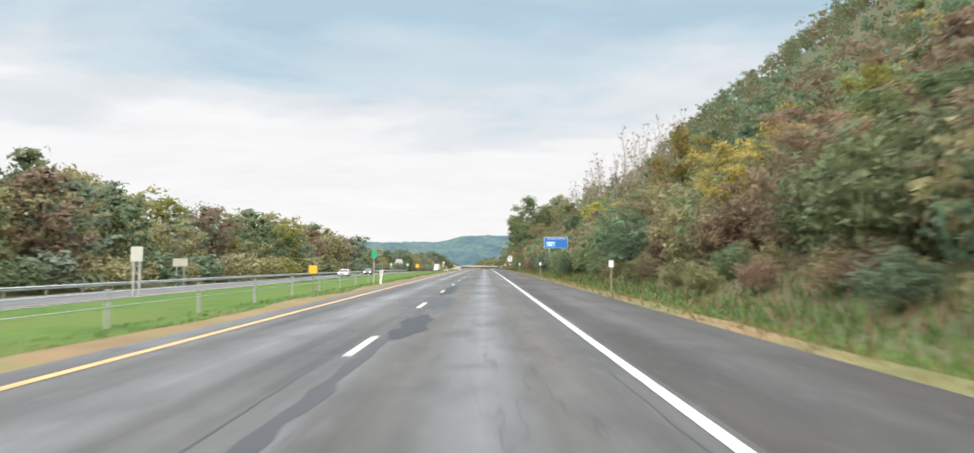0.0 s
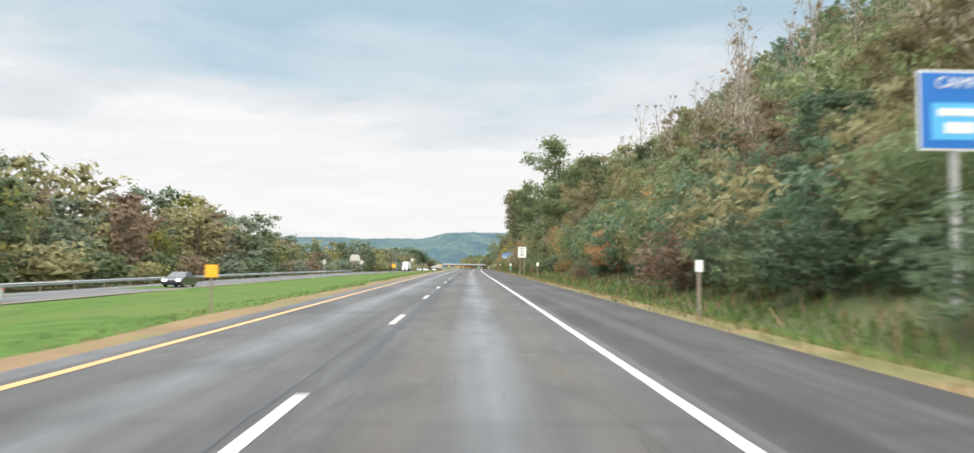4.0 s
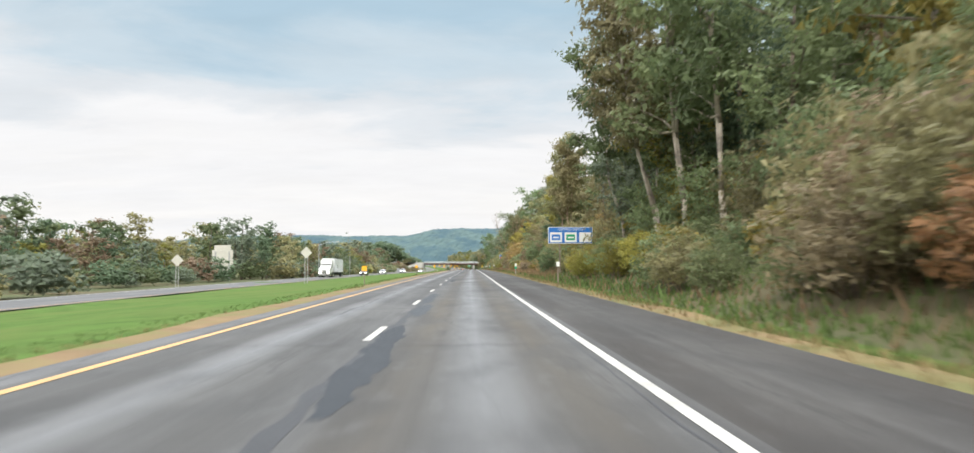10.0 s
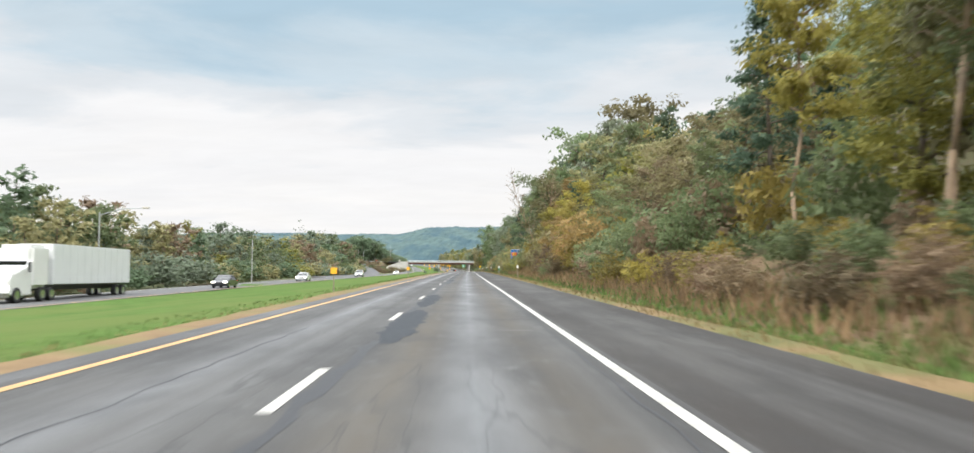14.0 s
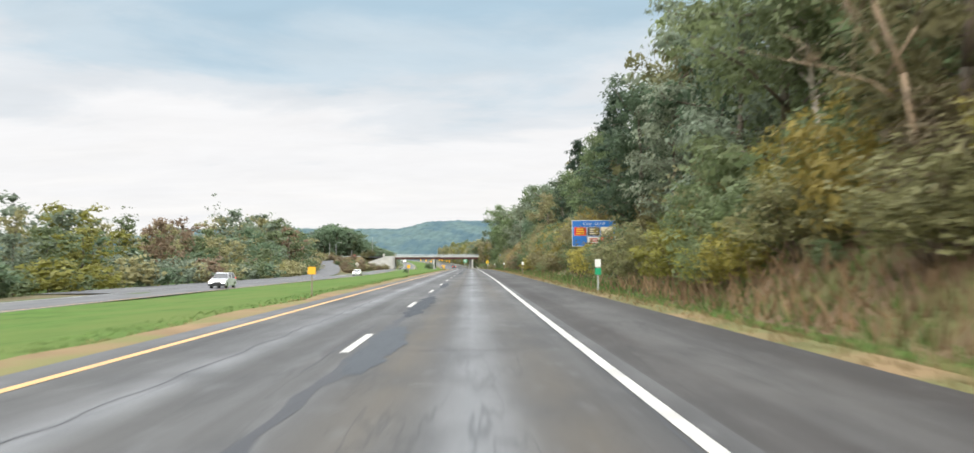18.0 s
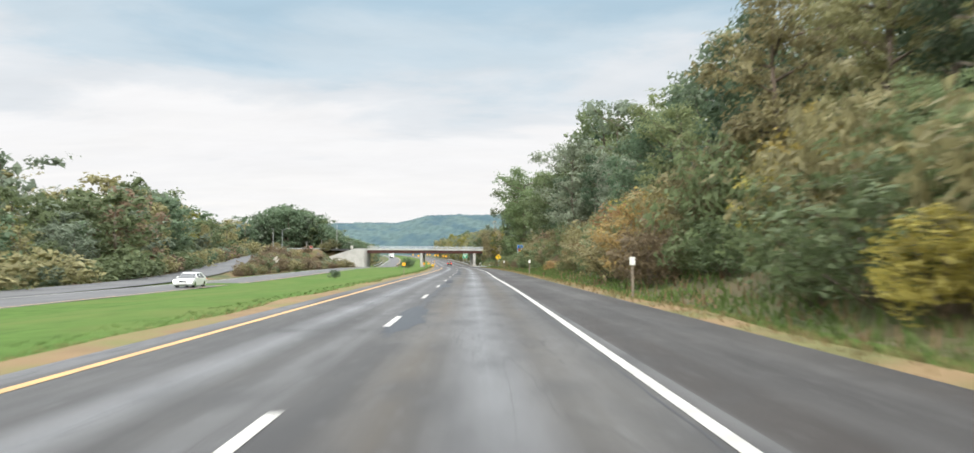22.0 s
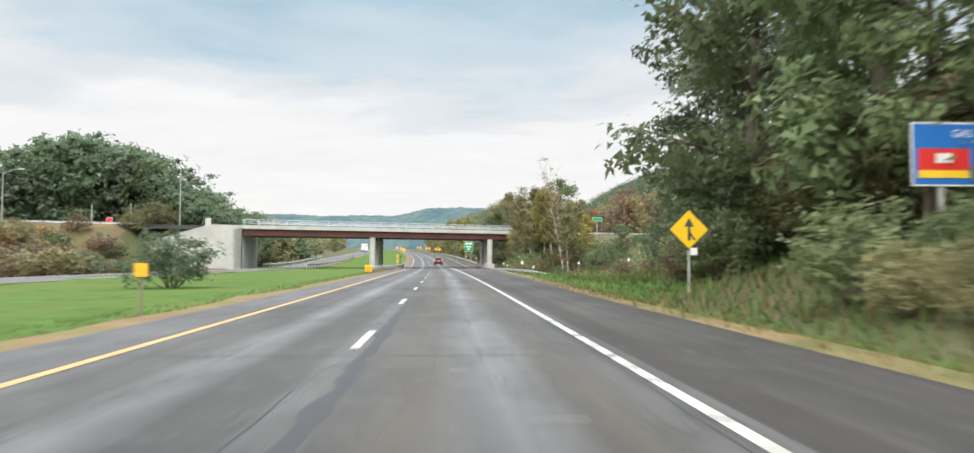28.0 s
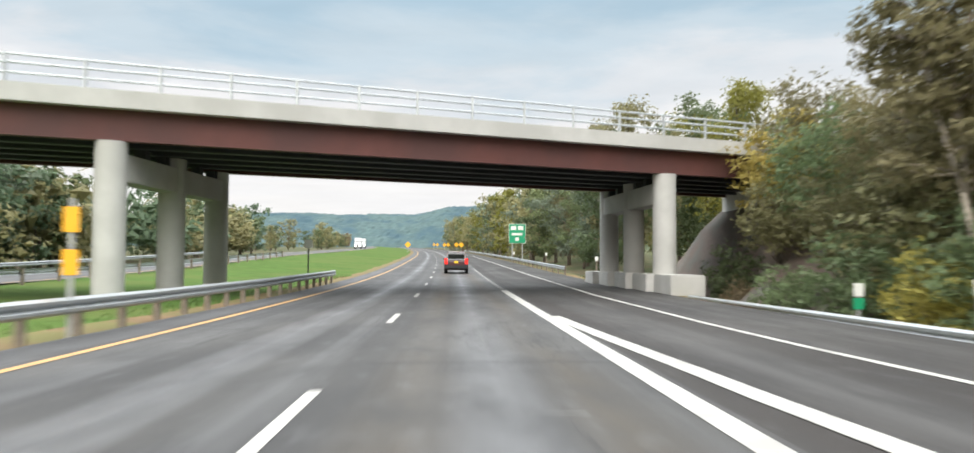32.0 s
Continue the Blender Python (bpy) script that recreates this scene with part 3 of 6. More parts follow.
yellow_u = lambda y: -4.89 - 0.85 * smoothstep(780, 950, y)
solid("edge_line_yellow", strip("edge_line_yellow", lambda y: yellow_u(y) - 0.08, lambda y: yellow_u(y) + 0.08, -260, END, 0.006, mat=YELLOW), None, "continuous worn yellow edge line", "road marking", "structure")
solid("edge_line_white", strip("edge_line_white", lambda y: 1.745 + edge_wander(y) - 0.05 * smoothstep(880, 915, y), lambda y: 1.895 + edge_wander(y) + 0.09 * smoothstep(880, 915, y), -260, 966, 0.006, mat=WHITE), None, "continuous worn white edge line", "road marking", "structure")
for k in range(22):
    tagged(new("dotted_line", strip("dotted_line", 1.75, 1.93, 967.5 + k * 1.9, 968.2 + k * 1.9, 0.006, step=1.0, mat=WHITE)), "short dotted white line along the merge", "road marking", "merge dots", "structure")
tagged(new("edge_line_far", strip("edge_line_far", 5.1, 5.25, 1100, END, 0.006, mat=WHITE)), "continuous white edge line beyond the overpass", "road marking", kind="structure")
dash_y = 11.4 - 22 * 12.19
i = 0
while dash_y < 1500:
    y0 = dash_y
    y0 -= 2.5 * smoothstep(835, 890, y0)
    me = strip("lane_dash", -1.90, -1.76, y0, y0 + 3.05, 0.006, step=3.1, mat=WHITE)
    tagged(new("lane_dash", me), "short worn white lane dash on asphalt", "road marking", "lane dashes", "structure")
    dash_y += 12.19
for u, name, mat in ((-5.7, "opposite_line_white", WHITE), (0.75, "opposite_line_yellow", YELLOW)):
    solid(name, strip(name, u - 0.08, u + 0.08, -260, END, 0.006, mat=mat, follow=far_u, level=far_z), None, "thin edge line of the opposite carriageway", "road marking", "structure")

# tar patches, the ragged seam beside the lane dashes, and cross cracks
r = np.random.default_rng(3)


def blot(name, u, y, w, length, mat, label, category):
    """A thin ragged patch that lies on the lanes."""
    bm = bmesh.new()
    n = max(6, int(length / 0.25))
    left, right = [], []
    ph = r.uniform(0, 50)
    for k in range(n + 1):
        t = k / n
        yy = y + (t - 0.5) * length
        taper = min(1.0, (3.5 if length > 4.5 else 12) * min(t, 1 - t) + 0.3)
        a = u - w / 2 * taper * (1 + 0.45 * noise.noise((ph, yy * 1.1, 0)) + 0.5 * noise.noise((ph, yy * 3.7, 4))) + 0.12 * noise.noise((ph, yy * 0.4, 9))
        b = u + w / 2 * taper * (1 + 0.45 * noise.noise((ph + 7, yy * 1.1, 0)) + 0.5 * noise.noise((ph + 7, yy * 3.7, 4))) + 0.12 * noise.noise((ph, yy * 0.4, 9))
        z = road_z(yy) + 0.004
        left.append(bm.verts.new((lane_x(yy) + a, yy, z)))
        right.append(bm.verts.new((lane_x(yy) + b, yy, z)))
    for k in range(n):
        bm.faces.new((left[k], right[k], right[k + 1], left[k + 1]))
    solid(name, bm, mat, label, category, "structure")


y = -20.0
while y < 790:
    if r.uniform() < 0.6:
        blot("tar_patch", -1.5 + r.uniform(-0.15, 0.25), y, r.uniform(0.3, 0.72), r.uniform(4.0, 13.0), PATCH if r.uniform() < 0.6 else OLD_PATCH, "dark blue-grey tar patch along the lane seam", "road patch")
    y += r.uniform(7, 15)
for y in (918, 924, 933):
    blot("tar_patch", r.uniform(0.0, 0.4), y, r.uniform(0.3, 0.45), r.uniform(2.0, 3.0), OLD_PATCH, "dark tar patch in the wheel track", "road patch")
sv, sf = [], []
for u0, amp, wid, ya, yb in ((-1.6, 0.09, 0.2, -30, 850), (-2.02, 0.06, 0.035, -30, 1000), (0.05, 0.28, 0.03, 795, 905), (1.62, 0.05, 0.03, -30, 1000), (-3.4, 0.15, 0.025, 300, 640), (2.6, 0.12, 0.025, 700, 990)):
    y, side = ya, []
    while y < yb:
        if noise.noise((u0 * 7, y * 0.035, 2.0)) > (-0.3 if u0 == -1.6 else 0.05):
            x = lane_x(y) + u0 + amp * noise.noise((y * 0.8, u0 * 3, 0)) + 0.4 * amp * noise.noise((y * 3.1, u0, 5))
            h = wid * (0.5 + abs(noise.noise((y * 1.3, 1, u0))) * 1.6) / 2
            side.append((x, y, h))
        else:
            side.append(None)
        y += 0.6
    for p, q in zip(side[:-1], side[1:]):
        if p and q:
            k = len(sv)
            z0, z1 = road_z(p[1]) + 0.003, road_z(q[1]) + 0.003
            sv += [(p[0] - p[2], p[1], z0), (p[0] + p[2], p[1], z0), (q[0] + q[2], q[1], z1), (q[0] - q[2], q[1], z1)]
            sf.append((k, k + 1, k + 2, k + 3))
y = -20.0
while y < 1000:
    ua, ub = (-5.0, 1.9) if r.uniform() < 0.4 else ((-1.8, 1.9) if r.uniform() < 0.6 else (1.9, 4.8))
    h, u, lift = r.uniform(0.008, 0.026), ua, r.uniform(-0.3, 0.3)
    while u < ub:
        k = len(sv)
        p = [lift * (q - ua) / (ub - ua) + 0.1 * noise.noise((q * 2, y, 0)) for q in (u, u + 0.35)]
        z = road_z(y) + 0.003
        sv += [(lane_x(y) + u, y + p[0] - h, z), (lane_x(y) + u + 0.35, y + p[1] - h, z), (lane_x(y) + u + 0.35, y + p[1] + h, z), (lane_x(y) + u, y + p[0] + h, z)]
        sf.append((k, k + 1, k + 2, k + 3))
        u += 0.35
    y += r.uniform(5, 16)
tagged(new("tar_seams", mesh_of("tar_seams", sv, sf, CRACK)), "black tar seams and cross cracks in the asphalt", "road cracks", kind="stuff")

SCUFF = material("pale_scuff", (0.16, 0.158, 0.155), 0.7, vary=0.4, scale=9, bump=0.2, second=(0.09, 0.088, 0.085), second_scale=3.0)
sv, sf = [], []
for k in range(110):
    y = r.uniform(-15, 940)
    u, w, h = r.uniform(-0.7, 0.5), r.uniform(0.25, 1.0), r.uniform(0.02, 0.07)
    n = 5
    for j in range(n):
        b = len(sv)
        ua, ub = u + w * j / n, u + w * (j + 1) / n
        d = [h * (0.4 + abs(noise.noise((q * 5, y, 1)))) for q in (ua, ub)]
        x = lane_x(y)
        sv += [(x + ua, y - d[0], road_z(y) + 0.0035), (x + ub, y - d[1], road_z(y) + 0.0035), (x + ub, y + d[1], road_z(y) + 0.0035), (x + ua, y + d[0], road_z(y) + 0.0035)]
        sf.append((b, b + 1, b + 2, b + 3))
tagged(new("pale_scuffs", mesh_of("pale_scuffs", sv, sf, SCUFF)), "pale scuffs and scraped marks across the lane", "road scuffs", kind="stuff")
sv, sf = [], []
for ya, yb, step in ((515, 530, 4.0), (575, 612, 5.0), (738, 772, 1.1), (806, 835, 1.6), (900, 925, 1.9)):
    y = ya
    while y < yb:
        b, h, x = len(sv), r.uniform(0.03, 0.12), lane_x(y) + 1.825 + edge_wander(y)
        t = r.uniform(-0.12, 0.12)
        z = road_z(y) + 0.009
        sv += [(x - 0.12, y - h - t, z), (x + 0.12, y - h + t, z), (x + 0.12, y + h + t, z), (x - 0.12, y + h - t, z)]
        sf.append((b, b + 1, b + 2, b + 3))
        y += step * r.uniform(0.6, 1.4)
tagged(new("line_breaks", mesh_of("line_breaks", sv, sf, CRACK)), "dark breaks where the edge line has cracked away", "road cracks", kind="stuff")

# merge lane at the bridge: the slip lane's own lines
for name, half, pts in (("merge_line_left", 0.16, [(16.9, 915.3), (15.46, 918.2), (14.3, 921), (13.46, 924.5), (11.75, 934.5), (11.4, 938.1), (11.26, 940), (10.85, 944.8), (10.45, 950)]),
                        ("merge_line_right", 0.08, [(17.0, 916), (15.4, 926), (14.3, 936), (13.8, 943), (13.6, 948), (13.2, 962), (12.6, 990), (10.3, 1040), (7.4, 1100)])):
    bm = bmesh.new()
    prev = None
    for x, y in pts:
        z = road_z(y) + 0.007
        now = (bm.verts.new((x - half, y, z)), bm.verts.new((x + half, y, z)))
        if prev:
            bm.faces.new((prev[0], prev[1], now[1], now[0]))
        prev = now
    solid(name, bm, WHITE, "worn white line of the merging lane", "road marking", "structure")

# ---- trees ----


def leaf_cloud(centres, radii, per, size, up=0.45, seed=0, droop=0.0, cores=False):
    """Small pointed leaves on sprays round each clump; every three vertices make one face."""
    r = np.random.default_rng(seed)
    twig = 3 if cores else 7  # leaves on one spray
    sprays = max(1, per // twig)
    per = sprays * twig
    n = len(centres) * per
    c = np.repeat(np.asarray(centres), sprays, axis=0)
    rad = np.repeat(np.asarray(radii), sprays)[:, None]
    d = r.normal(size=(len(c), 3))
    d /= np.linalg.norm(d, axis=1, keepdims=True)
    hub = c + d * rad * r.uniform(0.2, 1.15, (len(c), 1)) ** 0.75 * np.array([1, 1, 0.8])
    hub, d, rad = (np.repeat(q, twig, axis=0) for q in (hub, d, rad))
    p = hub + r.normal(size=(n, 3)) * np.array([1, 1, 0.45]) * (0.1 * rad + size * 0.9)
    normal = 0.95 * d + r.normal(scale=0.36, size=(n, 3)) + np.array([0, 0, up])
    normal /= np.linalg.norm(normal, axis=1, keepdims=True)
    a = np.cross(normal, r.normal(size=(n, 3)))
    a /= np.linalg.norm(a, axis=1, keepdims=True)
    a[:, 2] -= droop
    b = np.cross(normal, a)
    s = size * r.uniform(0.55, 1.4, (n, 1))
    v = np.empty((n, 3, 3))
    v[:, 0] = p - a * s * 0.8 + b * s * 0.5
    v[:, 1] = p - a * s * 0.8 - b * s * 0.6
    v[:, 2] = p + a * s * 1.2
    if not cores:
        return v.reshape(-1, 3)
    # cores: rough little solids that close the clump
    octa = np.array([(1, 0, 0), (0, 1, 0), (-1, 0, 0), (0, -1, 0), (0, 0, 1), (0, 0, -1)])
    tri = np.array([(0, 1, 4), (1, 2, 4), (2, 3, 4), (3, 0, 4), (1, 0, 5), (2, 1, 5), (3, 2, 5), (0, 3, 5)])
    m = len(centres)
    rough = octa[None] * r.uniform(0.22, 0.5, (m, 6, 1)) * np.asarray(radii)[:, None, None] + np.asarray(centres)[:, None, :]
    return np.concatenate([v.reshape(-1, 3), rough[:, tri].reshape(-1, 3)])


def faces_of(name, verts, mat, corners):
    n = len(verts) // corners
    me = bpy.data.meshes.new(name)
    me.vertices.add(corners * n)
    me.vertices.foreach_set("co", np.asarray(verts, dtype=np.float32).ravel())
    me.loops.add(corners * n)
    me.loops.foreach_set("vertex_index", np.arange(corners * n, dtype=np.int32))
    me.polygons.add(n)
    me.polygons.foreach_set("loop_start", np.arange(0, corners * n, corners, dtype=np.int32))
    me.update(calc_edges=True)
    me.materials.append(mat)
    return me


def leaves_of(name, verts, mat):
    return faces_of(name, verts, mat, 3)


def quads(name, verts, mat):
    return faces_of(name, verts, mat, 4)


def limb(bm, a, b, r0, r1, bend, r, segs=3, sides=6):
    a, b = Vector(a), Vector(b)
    last, lr = a, r0
    for k in range(1, segs + 1):
        t = k / segs
        p = a.lerp(b, t) + (Vector(r.normal(size=3)) * bend if k < segs else Vector())
        nr = r0 + (r1 - r0) * t
        rod(bm, last, p, lr, nr, sides)
        last, lr = p, nr
    return last


def tree_shape(kind, height, spread, seed, leaves, size, cores=False):
    """Trunk mesh and crown vertices for one kind of tree, its foot at the origin."""
    r = np.random.default_rng(seed)
    bm = bmesh.new()
    centres, radii = [], []
    if kind == "broad":
        lean = r.normal(scale=0.03, size=2) * height
        top = Vector((lean[0], lean[1], height * 0.86))
        limb(bm, (0, 0, -0.6), top, 0.018 * height, 0.004 * height, 0.012 * height, r, 5, 8)
        for k in range(15):
            z0 = height * (0.07 + 0.71 * k / 14)
            ang = k * 2.4 + r.uniform(-0.5, 0.5)
            w = spread * (0.62 + 0.4 * math.sin(math.pi * min(1, (z0 / height - 0.05) * 1.02))) * r.uniform(0.6, 1.1)
            tip = Vector((math.cos(ang) * w, math.sin(ang) * w, z0 + height * r.uniform(0.06, 0.17)))
            start = Vector((lean[0] * z0 / height, lean[1] * z0 / height, z0))
            limb(bm, start, tip, 0.007 * height, 0.0015 * height, 0.012 * height, r, 2, 4)
            for t, s in ((1.0, 0.27), (0.68, 0.30), (0.4, 0.27)):
                p = start.lerp(tip, t) + Vector(r.normal(size=3)) * 0.07 * spread
                centres.append(p)
                radii.append(spread * s * r.uniform(0.75, 1.25))
        for k in range(4):
            centres.append((lean[0] + r.normal() * 0.15 * spread, lean[1] + r.normal() * 0.15 * spread, height * r.uniform(0.84, 0.95)))
            radii.append(spread * r.uniform(0.2, 0.3))
    elif kind == "slim":
        for stem in range(2 if seed % 2 else 1):
            lean = r.normal(scale=0.05, size=2) * height
            base = Vector((r.normal() * 0.5 * stem, r.normal() * 0.5 * stem, -0.6))
            top = Vector((lean[0], lean[1], height * 0.93))
            limb(bm, base, top, 0.0075 * height, 0.0025 * height, 0.01 * height, r, 5, 7)
            for k in range(13):
                f = 0.42 + 0.52 * k / 12
                ang = k * 2.4 + r.uniform(-0.5, 0.5)
                w = spread * r.uniform(0.45, 0.95) * (1.25 - f * 0.7)
                start = base.lerp(top, f)
                tip = start + Vector((math.cos(ang) * w, math.sin(ang) * w, height * r.uniform(0.03, 0.1)))
                limb(bm, start, tip, 0.005 * height, 0.0012 * height, 0.008 * height, r, 3, 5)
                for t, s in ((1.0, 0.30), (0.55, 0.34)):
                    centres.append(start.lerp(tip, t))
                    radii.append(spread * s * r.uniform(0.7, 1.25))
    elif kind == "pine":
        limb(bm, (0, 0, -0.6), (0, 0, height), 0.014 * height, 0.002 * height, 0.006 * height, r, 5, 7)
        for k in range(26):
            f = 0.3 + 0.68 * k / 25
            ang = k * 2.4
            w = spread * (1.12 - f) * 1.35 * r.uniform(0.65, 1.15)
            start = Vector((0, 0, height * f))
            tip = Vector((math.cos(ang) * w, math.sin(ang) * w, height * f - 0.02 * height + 0.12 * w))
            limb(bm, start, tip, 0.004 * height, 0.001 * height, 0.004 * height, r, 2, 4)
            for t in (0.45, 0.75, 1.0):
                centres.append(start.lerp(tip, t))
                radii.append(0.22 * spread * r.uniform(0.7, 1.2))
    elif kind == "bare":
        top = Vector((r.normal() * 0.05 * height, r.normal() * 0.05 * height, height))
        limb(bm, (0, 0, -0.6), top, 0.008 * height, 0.001 * height, 0.012 * height, r, 6, 6)
        for k in range(16):
            f = 0.3 + 0.65 * k / 15
            ang = k * 2.4
            start = Vector((0, 0, -0.6)).lerp(top, f)
            w = spread * (1.2 - f) * r.uniform(0.6, 1.2)
            tip = start + Vector((math.cos(ang) * w, math.sin(ang) * w, height * r.uniform(0.13, 0.26)))
            limb(bm, start, tip, 0.003 * height, 0.0006 * height, 0.01 * height, r, 3, 4)
            for j in range(3):
                q = start.lerp(tip, 0.45 + 0.2 * j)
                limb(bm, q, q + Vector((r.normal() * 0.3 * spread, r.normal() * 0.3 * spread, height * 0.09)), 0.002 * height, 0.0005 * height, 0.004 * height, r, 2, 3)
            centres.append(tip)
            radii.append(0.12 * spread)
    else:  # bush
        for k in range(16):
            ang = k * 2.4
            w = spread * math.sqrt((k + 0.5) / 16) * r.uniform(0.75, 1.1)
            hz = height * (0.98 - 0.62 * (w / (spread * 1.1)) ** 2) * r.uniform(0.72, 1.05)
            tip = Vector((math.cos(ang) * w, math.sin(ang) * w, max(0.4, hz)))
            limb(bm, (0.1 * math.cos(ang), 0.1 * math.sin(ang), -0.3), tip, 0.04, 0.012, 0.08, r, 2, 4)
            for t, s in ((1.0, 0.30), (0.72, 0.34), (0.42, 0.34)):
                q = Vector((0, 0, 0)).lerp(tip, t)
                q = Vector((tip.x * (0.55 + 0.45 * t), tip.y * (0.55 + 0.45 * t), max(0.35, tip.z * t)))
                centres.append(q)
                radii.append(spread * s * r.uniform(0.7, 1.2))
    per = max(3, leaves // len(centres))
    if kind == "bare":
        per = max(2, per // 3)
    return bm, leaf_cloud(centres, radii, per, size, cores=cores, seed=seed + 50, droop=0.25 if kind == "slim" else 0.1)


SHAPES = {}


def shape(kind, variant, near):
    key = (kind, variant, near)
    if key not in SHAPES:
        spec = {"broad": (18.0, 5.4, 8600, 0.20), "slim": (19.0, 3.4, 4600, 0.19), "pine": (19.0, 3.7, 4800, 0.21),
                "bare": (15.0, 3.0, 900, 0.13), "bush": (4.2, 2.7, 4000, 0.12), "thicket": (8.0, 4.4, 7600, 0.135)}[kind]
        h, s, n, size = spec
        if near == "mid":
            n, size = int(n * 0.29), size * 1.7
        elif not near:
            n, size = n // 7, size * 2.15
        bm, verts = tree_shape(kind, h, s, 11 + 17 * variant + len(kind), n, size, near is False)
        trunk = bpy.data.meshes.new("trunk")
        bm.to_mesh(trunk)
        bm.free()
        trunk.shade_smooth()
        SHAPES[key] = (trunk, verts, h, {}, {})
    return SHAPES[key]


WORDS = {"green": "green", "dark": "dark green", "olive": "olive-green", "yellow": "yellow-green", "brown": "brown-leaved", "rust": "rust-coloured", "wine": "wine-red",
         "grey": "grey-green", "needle": "dark green"}
KINDS = {"broad": ("tree", "broad-crowned tree"), "slim": ("tree", "slender high-crowned tree"), "pine": ("pine", "tall tiered pine"),
         "bare": ("tree", "nearly bare pale tree"), "bush": ("bush", "dense wild bush")}


JOINED = {}
CLEAR = [(10.4, 134), (7.6, 231.5), (11.9, 380), (18.0, 610), (23.0, 840), (17.0, 849)]  # signs that no tree hides
COUNTS = {"tree": 0, "bush": 0}


def plant(kind, x, y, height, colour, near=True, variant=0, bark=None, widen=1.0, where="on the bank", group="", join="", lean=0.0):
    """One plant; those named in join go into a common mass of woods."""
    for sx, sy in CLEAR if x > 0 else ():
        if sy - 42 < y < sy + 1.5 and x < sx + (4.2 if kind == "slim" else 6.0):
            if kind != "bush":
                return None
            height = min(height, max(0.7, 2.9 - ground_z(x, y) + grade(y) + 0.03 * (sy - y)))
    if 398 < y < 452 and 0 < x < 21.5 and (x, y) != (17, 404):
        if kind != "slim" or x < 18.7:
            if kind != "bush":
                return None
            height = min(height, 1.8)
    if 322 < y < 374 and 0 < x < lane_x(y) + 15.5:
        if kind == "bush":
            height = min(height, 2.8)
        elif kind != "slim":
            return None
    if 724 < y < 760 and 0 < x < lane_x(y) + 13.5:
        if kind != "bush":
            return None
        height = min(height, 1.4)
    if (12 < y < 62 or 186 < y < 214) and kind == "bush" and 0 < x < lane_x(y) + 13:
        height = min(height, 1.5)
    if 514 < y < 549 and kind == "bush" and 0 < x < lane_x(y) + 10.9:
        height = min(height, 0.9)
    if 842 < y < 846 and 0 < x < 23 and kind == "bush":
        height = min(height, 1.2)
    trunk, verts, h0, crowns, trunks = shape("thicket" if kind == "bush" and height > 5.2 else kind, variant % 4, near)
    bark = bark or BARK
    k = height / h0
    m = Matrix.Translation((x, y, ground_z(x, y) - 0.05)) @ pose(0, 0, 0, 0, lean, 0) @ pose(0, 0, 0, 0, 0, (x * 37 + y * 91) % 360) @ Matrix.Diagonal((k * widen, k * widen, k, 1))
    if join:
        a = np.array(m)
        JOINED.setdefault((join, colour), []).append(verts @ a[:3, :3].T + a[:3, 3])
        if kind != "bush":
            co = np.empty(len(trunk.vertices) * 3)
            trunk.vertices.foreach_get("co", co)
            JOINED.setdefault((join, "bark"), []).append((co.reshape(-1, 3) @ a[:3, :3].T + a[:3, 3], trunk, kind))
        return None
    if bark.name not in trunks:
        t = trunk.copy()
        t.materials.append(bark)
        trunks[bark.name] = t
    if colour not in crowns:
        crowns[colour] = leaves_of("crown", verts, LEAF[colour])
    cat, words = KINDS[kind]
    COUNTS["bush" if kind == "bush" else "tree"] += 1
    ob = thing("bush" if kind == "bush" else ("pine_tree" if kind == "pine" else "tree"), f"{WORDS[colour]} {words} {where}", cat, group)
    ob.matrix_basis = m
    part("branchwork" if kind == "bush" else "trunk", trunks[bark.name], None, ob)
    part("crown", crowns[colour], None, ob)
    return ob


def link_joined():
    for (name, colour), pieces in JOINED.items():
        if colour == "bark":
            co = np.concatenate([p[0] for p in pieces])
            faces, base = [], 0
            for p, t, kind in pieces:
                top = 400 if kind == "bare" else 60
                faces += [tuple(v + base for v in f.vertices) for f in t.polygons[:top]]
                base += len(p)
            tagged(new(f"{name}_trunks", mesh_of(f"{name}_trunks", co, faces, BARK, True)), "brown trunks standing in the woods", "woods", kind="stuff")
        else:
            tagged(new(name, leaves_of(name, np.concatenate(pieces), LEAF[colour])), f"{WORDS[colour]} leafy mass of trees and scrub", "woods", kind="stuff")


def pick(r, table):
    names = list(table)
    w = np.array([table[n] for n in names], dtype=float)
    return names[int(r.choice(len(names), p=w / w.sum()))]


